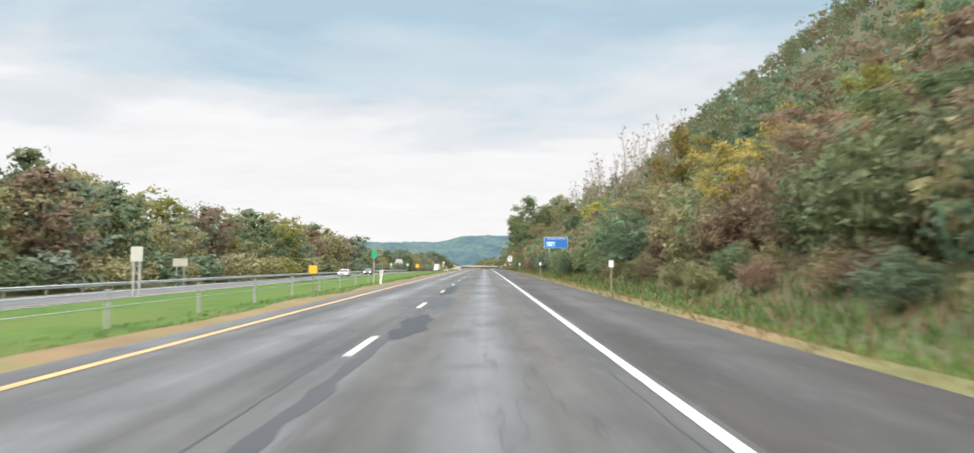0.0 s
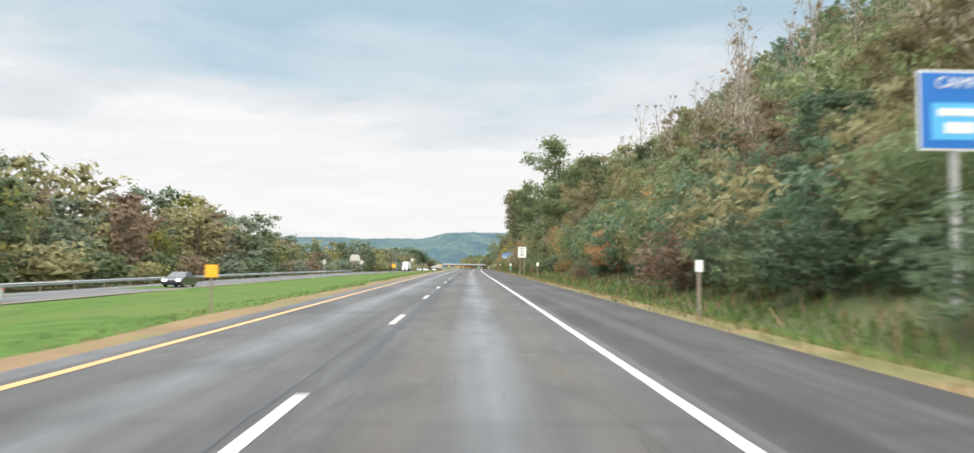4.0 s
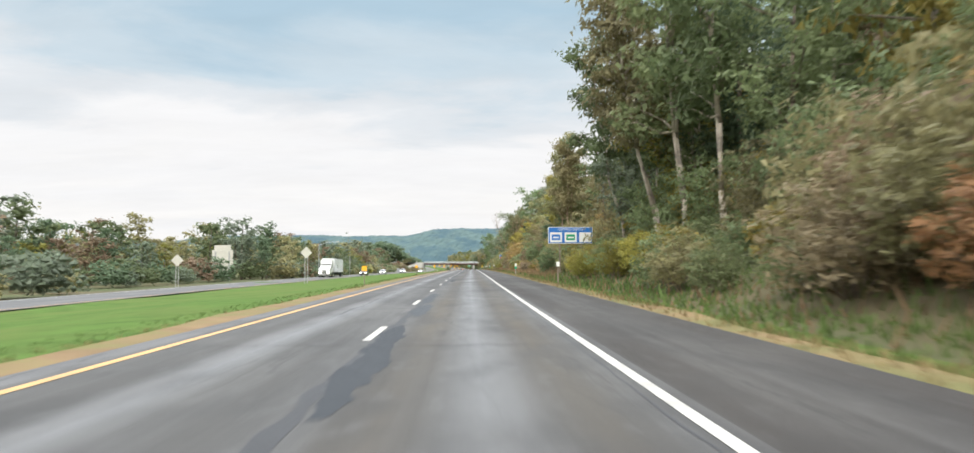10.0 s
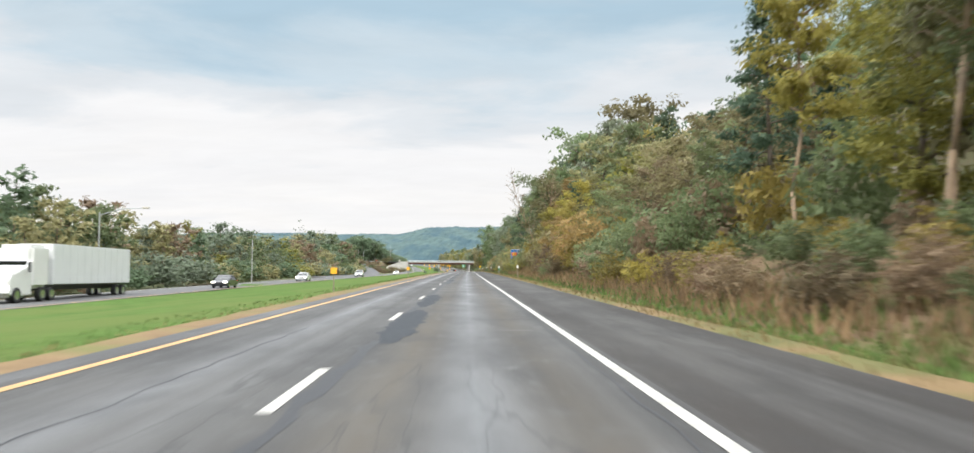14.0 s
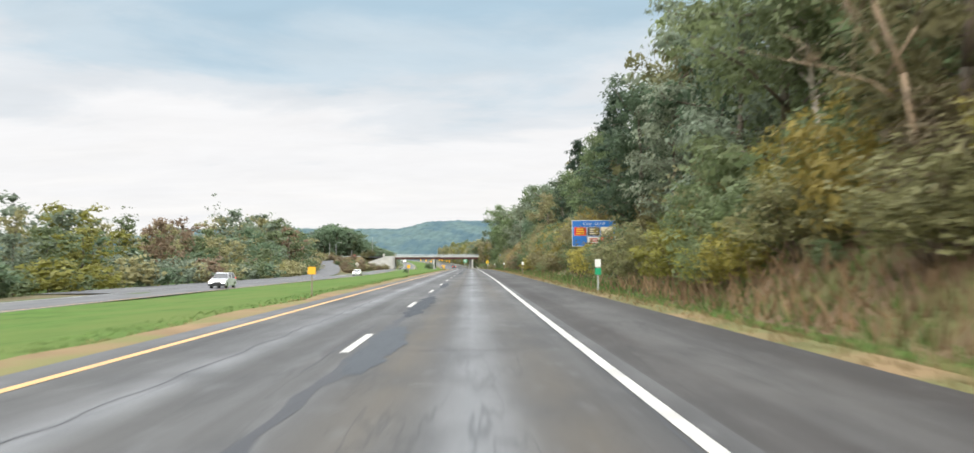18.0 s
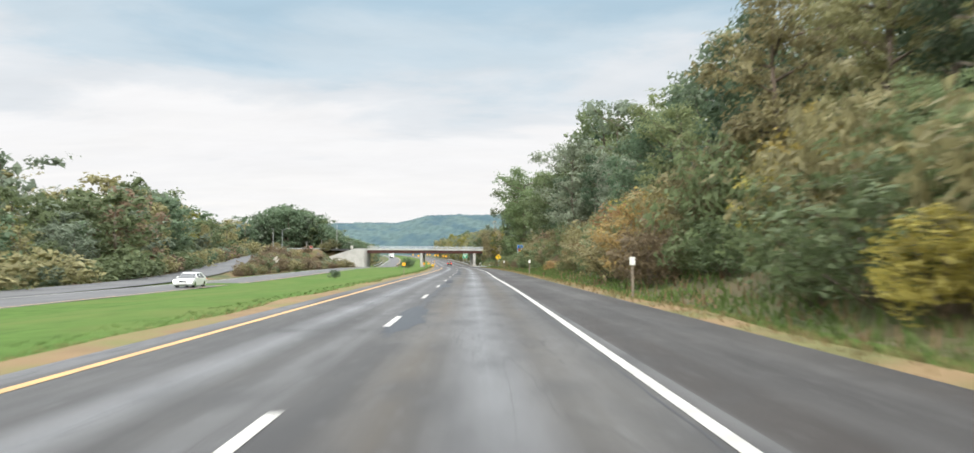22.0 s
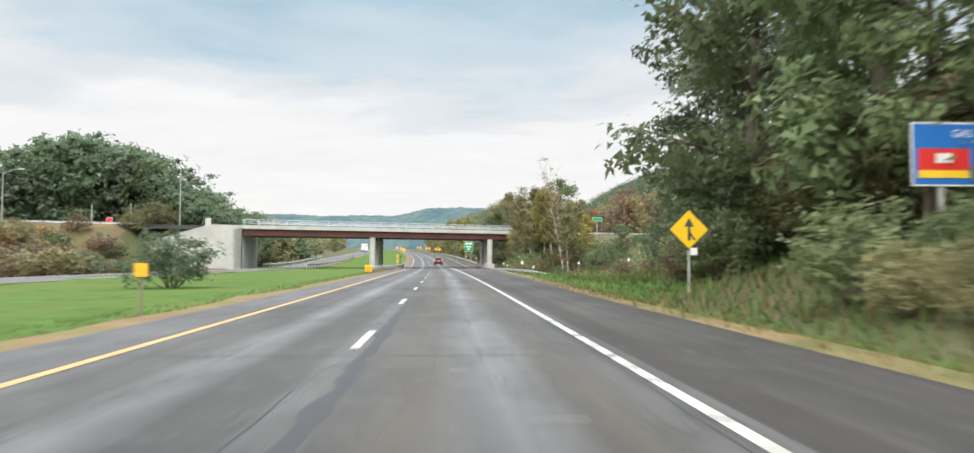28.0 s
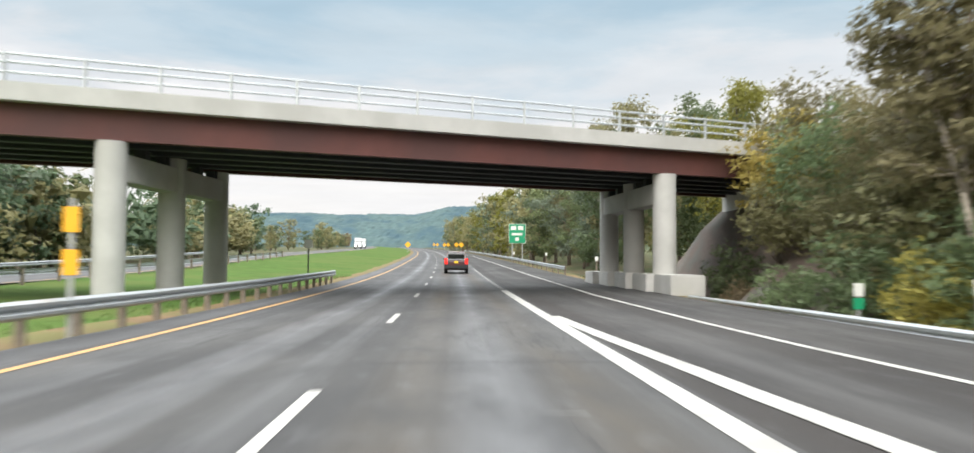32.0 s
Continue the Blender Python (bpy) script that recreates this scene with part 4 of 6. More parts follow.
# stretches of the right-hand bank: from y, mean tree height, colours of trees, colours of bushes, bush height
RIGHT = [
    (-60, 8.5, dict(green=3, yellow=1.5, olive=3, brown=1, dark=1.5), dict(olive=3, brown=2.5, green=2, dark=2), 4.5),
    (90, 8.0, dict(green=3, olive=3, yellow=0.7, dark=2, brown=1), dict(green=2, olive=2, brown=1, dark=3), 5.0),
    (150, 10.0, dict(olive=3, brown=2, green=2, dark=1), dict(olive=2, rust=0.6, green=2, dark=2.5, brown=1), 5.0),
    (225, 15.0, dict(green=4, olive=2, dark=1), dict(green=3, olive=2, brown=2), 5.0),
    (280, 14.0, dict(green=3, grey=3, olive=1), dict(rust=3, brown=2, olive=3), 6.0),
    (316, 22.0, dict(grey=3, green=2, yellow=1.5), dict(green=3, olive=3, yellow=3), 6.0),
    (370, 14.5, dict(green=3, olive=2, yellow=1), dict(green=2, olive=2, yellow=2, rust=1), 5.0),
    (400, 15.0, dict(green=3, olive=3, yellow=1, dark=1), dict(yellow=2, green=3, brown=2), 4.5),
    (446, 10.5, dict(green=3, olive=3, yellow=2, brown=1), dict(yellow=2.5, green=3, brown=1.5), 4.5),
    (480, 11.0, dict(olive=3, brown=1, green=3, yellow=1.5), dict(olive=2, brown=1, rust=1, yellow=2, green=1), 5.0),
    (515, 17.0, dict(green=3, dark=2, olive=1.5, yellow=1, rust=0.6), dict(olive=2, brown=1, rust=1, yellow=2, green=1), 4.5),
    (545, 22.5, dict(green=4, dark=2, olive=1.5, grey=1.5), dict(green=3, olive=2, yellow=2.2), 5.0),
    (620, 21.0, dict(green=3, dark=3, grey=2), dict(green=3, olive=2.5, yellow=1.8), 5.0),
    (660, 16.5, dict(green=3, dark=2, olive=2), dict(green=2.5, olive=3, yellow=0.5), 5.5),
    (700, 14.5, dict(green=3, grey=2, dark=2), dict(rust=1.2, olive=3, green=3), 4.2),
    (745, 20.5, dict(dark=1.5, green=4, grey=2), dict(green=3, olive=2, brown=1), 4.5),
]


def stretch(y):
    return [s for s in RIGHT if s[0] <= y][-1]


r = np.random.default_rng(21)
y = -55.0
while y < 842:
    _, th, tc, bc, bh = stretch(y)
    # front: ragged bushes, with a thicket behind them
    yy = y + r.uniform(-1.5, 1.5)
    plant("bush", lane_x(yy) + r.uniform(9.6, 12.4), yy, bh * r.uniform(0.3, 0.75), pick(r, bc), variant=int(r.integers(6)), widen=r.uniform(0.9, 1.3))
    if r.uniform() < 0.4:
        plant("bush", lane_x(yy) + r.uniform(12.5, 15), yy + 2, bh * r.uniform(0.8, 1.25), pick(r, bc), variant=int(r.integers(6)), widen=r.uniform(0.7, 1.0))
    for lo, hi in ((11.5, 14), (14, 18)):
        yy = y + r.uniform(-2.5, 2.5)
        plant("bush", lane_x(yy) + r.uniform(lo, hi), yy, bh * r.uniform(0.8, 1.3), pick(r, bc), variant=int(r.integers(6)), widen=r.uniform(0.7, 1.0), join="thicket", near="mid")
    y += r.uniform(3.4, 4.8)
y = -50.0
while y < 846:
    _, th, tc, bc, bh = stretch(y)
    for lo, hi, k in ((14.5, 18, 0.8), (20, 26, 1.0), (27, 34, 1.0)):
        if 225 < y < 700 and th > 18 and r.uniform() < 0.22:
            continue
        u, yy = r.uniform(lo, hi), y + r.uniform(-2.5, 2.5)
        kind = pick(r, dict(broad=6, slim=2 if th > 12 else 0.4, pine=1.2 if 410 < y < 700 else 0.05, bare=0.6 if y < 300 else 0.0))
        col = pick(r, tc)
        if kind == "pine":
            col = "needle"
        far = lo > 26 or (lo > 19 and y < 190)
        plant(kind, lane_x(yy) + u, yy, th * k * r.uniform(0.82, 1.06), col, variant=int(r.integers(4)), near="mid" if lo > 19 else True, join="bank_woods" if far else "",
              bark=BARK_PALE if kind in ("slim", "bare") else BARK, widen=1.0 if th > 12 else 1.25)
    y += r.uniform(6.0, 8.6)

# a pale old tree that leans out over the shoulder
plant("bare", lane_x(544) + 12.4, 544, 14, "brown", variant=1, bark=BARK_TAN, lean=-16)

# single trees that stand out on the bank
for kind, x, y, h, col, bark in (
        ("broad", 20, 80, 11.5, "yellow", BARK), ("broad", 18, 127, 8.5, "yellow", BARK), ("broad", 22, 44, 8, "yellow", BARK), ("bare", 40, 185, 19, "brown", BARK_PALE), ("bare", 33, 172, 16, "brown", BARK_PALE),
        ("bare", 30, 205, 17, "brown", BARK_PALE), ("slim", 22, 272, 17, "green", BARK_PALE), ("slim", 23, 284, 15, "green", BARK_PALE), ("broad", 22, 297, 13.5, "green", BARK),
        ("slim", 18, 338, 22, "green", BARK_PALE), ("slim", 16.5, 348, 23, "olive", BARK_PALE), ("slim", 17, 343, 23, "green", BARK_PALE), ("slim", 17.5, 366, 22, "green", BARK_PALE), ("slim", 19, 356, 22, "olive", BARK_PALE), ("slim", 18.8, 413, 19.5, "olive", BARK_TAN), ("slim", 19.4, 416, 20, "olive", BARK_TAN), ("slim", 19, 424, 19, "olive", BARK_TAN),
        ("slim", 20, 432, 18, "olive", BARK_TAN), ("slim", 21, 446, 16.5, "yellow", BARK_TAN), ("pine", 19.5, 447, 17, "needle", BARK), ("pine", 22, 452, 15, "needle", BARK),
        ("broad", 21, 369, 17, "green", BARK), ("broad", 20, 357, 16, "green", BARK), ("broad", 21.5, 345, 17, "dark", BARK), ("broad", 20, 333, 15, "green", BARK),
        ("broad", 19.2, 508, 8.5, "yellow", BARK), ("broad", 18.2, 514, 7.5, "rust", BARK), ("broad", 20.2, 519, 9.5, "yellow", BARK), ("broad", 18, 503, 6.5, "rust", BARK), ("broad", 19.5, 533, 9, "yellow", BARK), ("bare", 20, 541, 13, "brown", BARK_TAN),
        ("broad", 15.8, 252, 21.5, "green", BARK), ("broad", 19.5, 258, 18, "olive", BARK), ("broad", 27, 846, 24, "green", BARK), 
        ("broad", 26, 857, 23, "green", BARK), ("broad", 29.5, 864, 22, "grey", BARK), ("slim", 33, 860, 23, "green", BARK), ("broad", 29.3, 874, 19, "dark", BARK)):
    plant(kind, x, y, h, col, variant=int(x + y) % 4, bark=bark, lean=-9 if kind == "slim" and 330 < y < 370 else 0)
for x, y, h, col in ((15, 284, 6.6, "rust"), (16.5, 291, 7.2, "rust"), (19, 298, 8, "rust"), (14, 277, 5, "olive"), (20.6, 690, 5.0, "rust"), (21.8, 696, 5.4, "olive"), (22.6, 702, 5.6, "rust"), (24, 708, 5.2, "yellow"), (19.2, 684, 3.6, "brown"), (15, 229, 6.3, "rust"), (17, 236, 7.0, "brown"),
                     (22.6, 852.5, 3.4, "green"), (24.2, 855, 5.0, "green"), (26.5, 851.5, 5.6, "olive"), (25.5, 858.5, 6.0, "dark"), (28.5, 855, 6.5, "green"), (30, 849, 6.5, "olive"), (27.5, 862, 5.6, "green"), (31, 866, 6.0, "green"), (24, 862, 3.0, "olive"), (28, 868, 4.0, "green"), (33, 872, 5.0, "olive"), (22, 856, 1.8, "brown"), (27.8, 877, 5.0, "dark"), (29.5, 881, 4.6, "olive"), (30.5, 872, 6.0, "green"), (26, 847, 5.5, "olive"), (28.5, 843, 6.0, "brown"),
                     (13.6, 44, 2.8, "wine"), (14.6, 50, 3.2, "wine"), (13.4, 57, 2.4, "wine"), (17, 404, 4.2, "green"), (18.3, 373, 6.5, "green"), (18.2, 364, 6.0, "olive"), (18.4, 352, 6.8, "green"), (18.2, 341, 6.4, "green"), (18, 330, 6, "olive"), (18, 492, 6, "rust"), (19, 500, 6.5, "yellow"), (16.5, 553, 2.4, "yellow"), (17.2, 558, 2.3, "yellow"), (16.9, 509, 2.6, "yellow")):
    plant("bush", x, y, h, col, variant=int(x) % 5)

r = np.random.default_rng(41)
for k in range(110):
    y = r.uniform(120, 820)
    u = 165 + r.uniform(-35, 12)
    plant(pick(r, dict(broad=5, pine=1.5, bare=1)), lane_x(y) + u, y, r.uniform(9, 15), pick(r, dict(green=3, dark=3, olive=2, brown=1)), join="crest_trees", near=False, variant=int(r.integers(4)), widen=1.1)
r = np.random.default_rng(14)
for k in range(60):
    y = r.uniform(150, 310)
    u = r.uniform(24, 46)
    plant("bare", lane_x(y) + u, y, r.uniform(11, 17), "brown", variant=k % 4, bark=BARK_PALE, where="on the hillside", widen=0.8)

# beside the bridge, right
r = np.random.default_rng(5)
for x, y, h, col, kind in ((28, 946, 11, "olive", "slim"), (31, 941, 9, "yellow", "slim"), (27, 933, 11, "olive", "slim"), (31, 950, 12, "olive", "slim"),
                           (38, 948, 8, "green", "broad"), (36, 920, 4, "green", "bush"), (30, 925, 3.4, "green", "bush"), (25, 950, 3, "green", "bush"),
                           (27, 958, 6, "olive", "bush"), (26, 940, 4, "olive", "bush"), (33, 938, 5, "green", "bush"), (29, 946, 6, "olive", "bush"), (22.5, 944, 4, "green", "bush"), (23.5, 951, 5, "green", "bush"),
                           (22, 936, 3, "olive", "bush"), (24, 956, 5, "olive", "bush"), (21.5, 952, 3, "yellow", "bush"), (25.5, 950, 15, "yellow", "slim"), (29, 957, 15, "green", "broad"), (24.5, 955, 15, "olive", "broad"), (28, 951, 10, "olive", "slim")):
    plant(kind, x, y, h, col, variant=int(x) % 4, bark=BARK_PALE if kind == "slim" else BARK, where="on the slope beside the overpass")
for x, y, h, col in ((21, 956, 3.6, "green"), (22.5, 950, 4.0, "green"), (24.5, 944, 3.2, "green"), (21.3, 946, 2.4, "olive"), (20.6, 939, 1.8, "brown"), (23, 937, 2.6, "olive"),
                     (26.5, 953, 5.0, "green"), (23, 959, 5.5, "olive"), (25.5, 961, 6.5, "olive"), (22, 931, 1.8, "green"), (28, 958, 6.0, "green"), (21.6, 925, 1.6, "brown"), (20.4, 961, 2.4, "green"), (21.4, 964, 3.4, "olive"), (22.6, 966.5, 4.6, "yellow"), (19.9, 965, 1.6, "brown"), (21.0, 968.5, 3.2, "green"), (23.2, 963, 5.6, "green"), (24.2, 967, 5.0, "olive")):
    plant("bush", x, y, h, col, variant=int(x + y) % 6, where="crowding the end of the overpass", widen=0.9)
for kind, x, y, h, col, lean in (("bare", 26.5, 935, 15, "brown", -9), ("slim", 23.6, 945, 13, "olive", -15), ("slim", 26, 941, 14, "yellow", -11), ("slim", 22.8, 952, 12, "olive", -8), ("bare", 27, 938, 12, "brown", -6)):
    plant(kind, x, y, h, col, variant=int(x) % 4, bark=BARK_PALE, where="leaning over the slope by the overpass", lean=lean)
for k in range(70):
    y = r.uniform(862, 935)
    u = r.uniform(15, 45)
    plant("bush", lane_x(y) + u, y, r.uniform(0.6, 1.9), pick(r, dict(green=3, olive=3, brown=3)), join="slope_scrub", near="mid", variant=k % 6, widen=1.2)
for k in range(40):
    x = r.uniform(25, 66)
    y = bridge_front(x) - r.uniform(6, 17)
    plant("bush", x, y, r.uniform(1.3, 3.0), pick(r, dict(green=3, olive=3, brown=3, dark=1)), join="slope_scrub", near="mid", variant=k % 4, widen=1.3, where="below the overpass road")
for k in range(16):
    y = 868 + k * 5.5
    plant("bush", lane_x(y) + r.uniform(23, 34), y + r.uniform(-2, 2), r.uniform(1.8, 3.6), pick(r, dict(green=3, olive=2, brown=1)), join="far_trees", near=False, variant=k % 5, where="on rough grass below the overpass")
for k in range(46):
    y = 1000 + k * 8
    for lo, hi in ((13, 18), (22, 34)):
        plant(pick(r, dict(broad=5, slim=1)), lane_x(y) + r.uniform(lo, hi), y + r.uniform(-3, 3), r.uniform(11, 17) * (1 if lo < 20 else 1.2), pick(r, dict(green=3, olive=3, yellow=2, grey=2)), join="" if k < 8 and lo < 20 else "far_trees", near=k < 8, variant=int(r.integers(4)),
              where="in the woods beyond the overpass")
for k in range(110):
    x, y = 40 + 130 * r.uniform(0, 1) ** 1.3, 0
    y = bridge_front(x) + BRIDGE_W + 12 + r.uniform(0, 45)
    plant(pick(r, dict(broad=4, slim=3, bare=1)), x, y, r.uniform(15, 20.5) * (1.0 if x > 55 else 0.8), pick(r, dict(green=2.5, olive=4, brown=3, yellow=1, rust=0.6)), join="far_trees", near="mid" if k < 30 else False, variant=int(r.integers(4)), bark=BARK_PALE, where="in the woods behind the overpass road")

# far side: tree line beyond the opposite carriageway
r = np.random.default_rng(33)
y = -20.0
while y < 905:
    hm = 12.8 if y < 190 else (13.2 if y < 330 else (11.0 if y < 540 else (9.6 if y < 740 else 15.0)))
    for lo, hi, k in ((-44, -41, 0.45), (-51, -46, 0.8), (-58, -52, 1.0), (-70, -58, 1.05)):
        off = ramp_u(y)[0] - far_u(y) + 9.5 if y > 600 else (-13 if 300 < y < 472 and k > 0.5 else (-8 if 380 < y < 472 else 0))
        yy = y + r.uniform(-3, 3)
        if k < 0.5:
            kind, hh = "bush", r.uniform(2.8, 4.9)
        else:
            kind, hh = pick(r, dict(broad=7, slim=2, bare=0.5)), hm * k * r.uniform(0.6, 1.35)
        col = pick(r, dict(green=4, dark=1.0, olive=5, brown=1.8, yellow=1.0, grey=2) if y < 260 else dict(green=4, dark=2.0, olive=4, brown=0.9, yellow=0.8, grey=2.5))
        plant(kind, lane_x(yy) + far_u(yy) + 27 + off + r.uniform(lo, hi), yy, hh, col, join="far_trees", near=False, variant=int(r.integers(4)), where="in the tree line beyond the opposite lanes", widen=r.uniform(1.1, 1.45))
    y += r.uniform(4.2, 6.4)
for k in range(190):
    x = r.uniform(-95, -31)
    y = bridge_front(x) + BRIDGE_W + r.uniform(12, 50)
    tall = 21 - 0.32 * max(0.0, x + 62) - 0.5 * max(0.0, -64 - x)
    plant("broad", x, y, tall * r.uniform(0.84, 1.03), pick(r, dict(dark=6, grey=1, green=1)), join="far_trees", near=False, variant=int(r.integers(4)), where="in a dark grove behind the overpass", widen=1.15)
for k in range(46):
    y = 982 + k * 2.6
    plant(pick(r, dict(broad=4, bush=2, slim=1)), lane_x(y) + r.uniform(-47, -37), y, r.uniform(6, 11), pick(r, dict(green=3, olive=3, dark=2)), join="far_trees", near=False, variant=int(r.integers(4)), widen=1.2)
for k in range(40):
    y = 1100 + k * 14
    plant(pick(r, dict(broad=5, bush=1)), lane_x(y) + r.uniform(-60, -42), y, r.uniform(7, 12), pick(r, dict(green=3, olive=3, brown=1)), join="far_trees", near=False, variant=int(r.integers(4)), where="in the far tree line", widen=1.2)
# scrub between the slip road and the opposite lanes
for k in range(150):
    y = 772 + k * 1.1
    ru = ramp_u(y)[0]
    a, b = far_u(y) - 9.5, ru + 5.5
    if a - b > 2 and (y < 905 or k % 3 == 0):
        u = b + (a - b) * r.uniform(0, 1) ** (1.6 if y < 880 else 1.0)
        plant("bush", lane_x(y) + u, y, r.uniform(1.2, 3.3) * (0.7 if y < 800 else 1.0), pick(r, dict(olive=3, brown=5, green=2, grey=1)), join="slope_scrub", near="mid" if k % 2 else False, variant=k % 6, widen=r.uniform(0.9, 1.4))
for k in range(90):
    y = r.uniform(835, 922)
    a, b = far_u(y) - 10.0, ramp_u(y)[0] + 3.0
    plant("bush", lane_x(y) + r.uniform(b, a - 1.5), y, r.uniform(1.2, 2.6), pick(r, dict(olive=2, brown=6, grey=1, green=1)), join="slope_scrub", near="mid" if k % 2 else False, variant=k % 4, widen=r.uniform(0.9, 1.3))
for k in range(64):
    x = r.uniform(-72, -38)
    y = bridge_front(x) - r.uniform(2.5, 24)
    plant("bush", x, y, r.uniform(1.2, 3.2), pick(r, dict(olive=3, brown=5, green=2, rust=0.7, grey=1)), join="slope_scrub", near="mid", variant=k % 4, widen=r.uniform(0.9, 1.3))
for x, y, h, col in ((-33.5, 936, 4.0, "olive"), (-34.5, 925, 2.0, "green"), (-36.5, 915, 2.4, "brown"), (-31, 930, 1.6, "green"), (-36.3, 945.5, 3.8, "olive"), (-39, 943.5, 4.0, "olive"), (-33.0, 931, 2.2, "green"), (-31.5, 934.5, 1.8, "green")):
    plant("bush", x, y, h, col, variant=1, where="on the slope above the wing wall", widen=1.2)
for x, y, h in ((-3.5, 857, 3.1), (-6.7, 747, 1.2)):
    plant("bush", x, y, h, "dark", variant=2, where="on the mown median grass", widen=1.1)

link_joined()

# woods that clothe the hill: many rough crowns in one sheet
r = np.random.default_rng(77)
for col, far_col in (("olive", "dark"), ("green", "green"), ("brown", "needle"), ("dark", "grey")):
    cen, rad = [], []
    for k in range(430):
        y = r.uniform(-120, 900)
        x = lane_x(y) + 31 + 160 * r.uniform(0, 1) ** 1.3
        z, tall, wide = ground_z(x, y), r.uniform(5, 13), r.uniform(2.0, 3.6)
        for j in range(4):
            cen.append((x + r.normal() * wide * 0.5, y + r.normal() * wide * 0.5, z + tall * (0.4 + 0.18 * j)))
            rad.append(wide * r.uniform(0.6, 1.0) * (1.1 - 0.15 * j))
    tagged(new("hill_woods", leaves_of("hill_woods", leaf_cloud(cen, rad, 52, 0.36, seed=len(col)), LEAF[col])),
           f"{WORDS[col]} woods covering the steep hillside", "woods", kind="stuff")
    cen, rad = [], []
    for k in range({"dark": 2400, "needle": 2200, "green": 900, "grey": 500}[far_col]):
        x, y = r.uniform(80, 520), r.uniform(1270, 1720)
        cen.append((x, y, ground_z(x, y) + r.uniform(3, 8)))
        rad.append(r.uniform(4.5, 8.0))
    tagged(new("far_hill_woods", leaves_of("far_hill_woods", leaf_cloud(cen, rad, 54, 0.8, seed=len(col) + 1, cores=True), LEAF[far_col])),
           f"{WORDS[far_col]} woods on the far hill", "woods", kind="stuff")

# far ridge: its crest as x and height
CREST = [(-2700, 120), (-1130, 140), (-950, 160), (-820, 156), (-560, 158), (-430, 153), (-200, 156), (-60, 184), (80, 187), (300, 190), (700, 170), (2400, 140)]


def crest(x):
    for (a, p), (b, q) in zip(CREST[:-1], CREST[1:]):
        if a <= x <= b:
            return p + (q - p) * smoothstep(a, b, x)
    return 130.0


rv, rf = [], []
nx, ny = 520, 40
for j in range(ny):
    for i in range(nx):
        x = -2600 + 4800 * i / (nx - 1)
        t = j / (ny - 1)
        y = 3100 + 620 * t + 60 * math.sin(x / 300)
        prof = math.sin(min(1.0, t * 1.35) * math.pi / 2) if t < 0.74 else 1.0 - (t - 0.74) * 0.9
        lump = 7.0 * noise.noise((x * 0.012, y * 0.02, 3.1)) * (1 - t) + 3.5 * noise.noise((x * 0.07, y * 0.07, 0.3)) + 3.5 * noise.noise((x * 0.21, y * 0.21, 1.7))
        rv.append((x, y, 6 + (crest(x) - 8) * prof + lump))
for j in range(ny - 1):
    for i in range(nx - 1):
        k = j * nx + i
        rf.append((k, k + 1, k + nx + 1, k + nx))
# the blue of distance haze is mixed into both woodland greens
RIDGE = material("far_woods_haze_tint", (0.072, 0.108, 0.108), 0.95, vary=0.45, scale=0.05, bump=1.0, bump_scale=0.3, second=(0.048, 0.082, 0.098), second_scale=0.012, spec=0.1)
tagged(new("backdrop_ridge", mesh_of("backdrop_ridge", rv, rf, RIDGE)), "distant wooded ridge across the valley, tinted blue-green for haze", "ridge", kind="structure")

# grass blades and weeds along the asphalt
r = np.random.default_rng(9)


def blades(n, place, lo, hi, width, seed):
    rr = np.random.default_rng(seed)
    v = np.empty((n, 4, 3))
    for k in range(n):
        x, y = place(rr)
        z = ground_z(x, y) - 0.02
        h, a = rr.uniform(lo, hi), rr.uniform(0, 6.28)
        dx, dy = math.cos(a) * width, math.sin(a) * width
        lx, ly = rr.normal() * 0.35 * h, rr.normal() * 0.35 * h
        v[k] = ((x - dx, y - dy, z), (x + dx, y + dy, z), (x + lx + dx * 0.3, y + ly + dy * 0.3, z + h), (x + lx - dx * 0.3, y + ly - dy * 0.3, z + h))
    return v.reshape(-1, 3)


def along(fu, spread, y0=-5, y1=990):
    def place(rr):
        y = rr.uniform(y0, y1)
        return lane_x(y) + fu(y) + rr.uniform(*spread), y
    return place


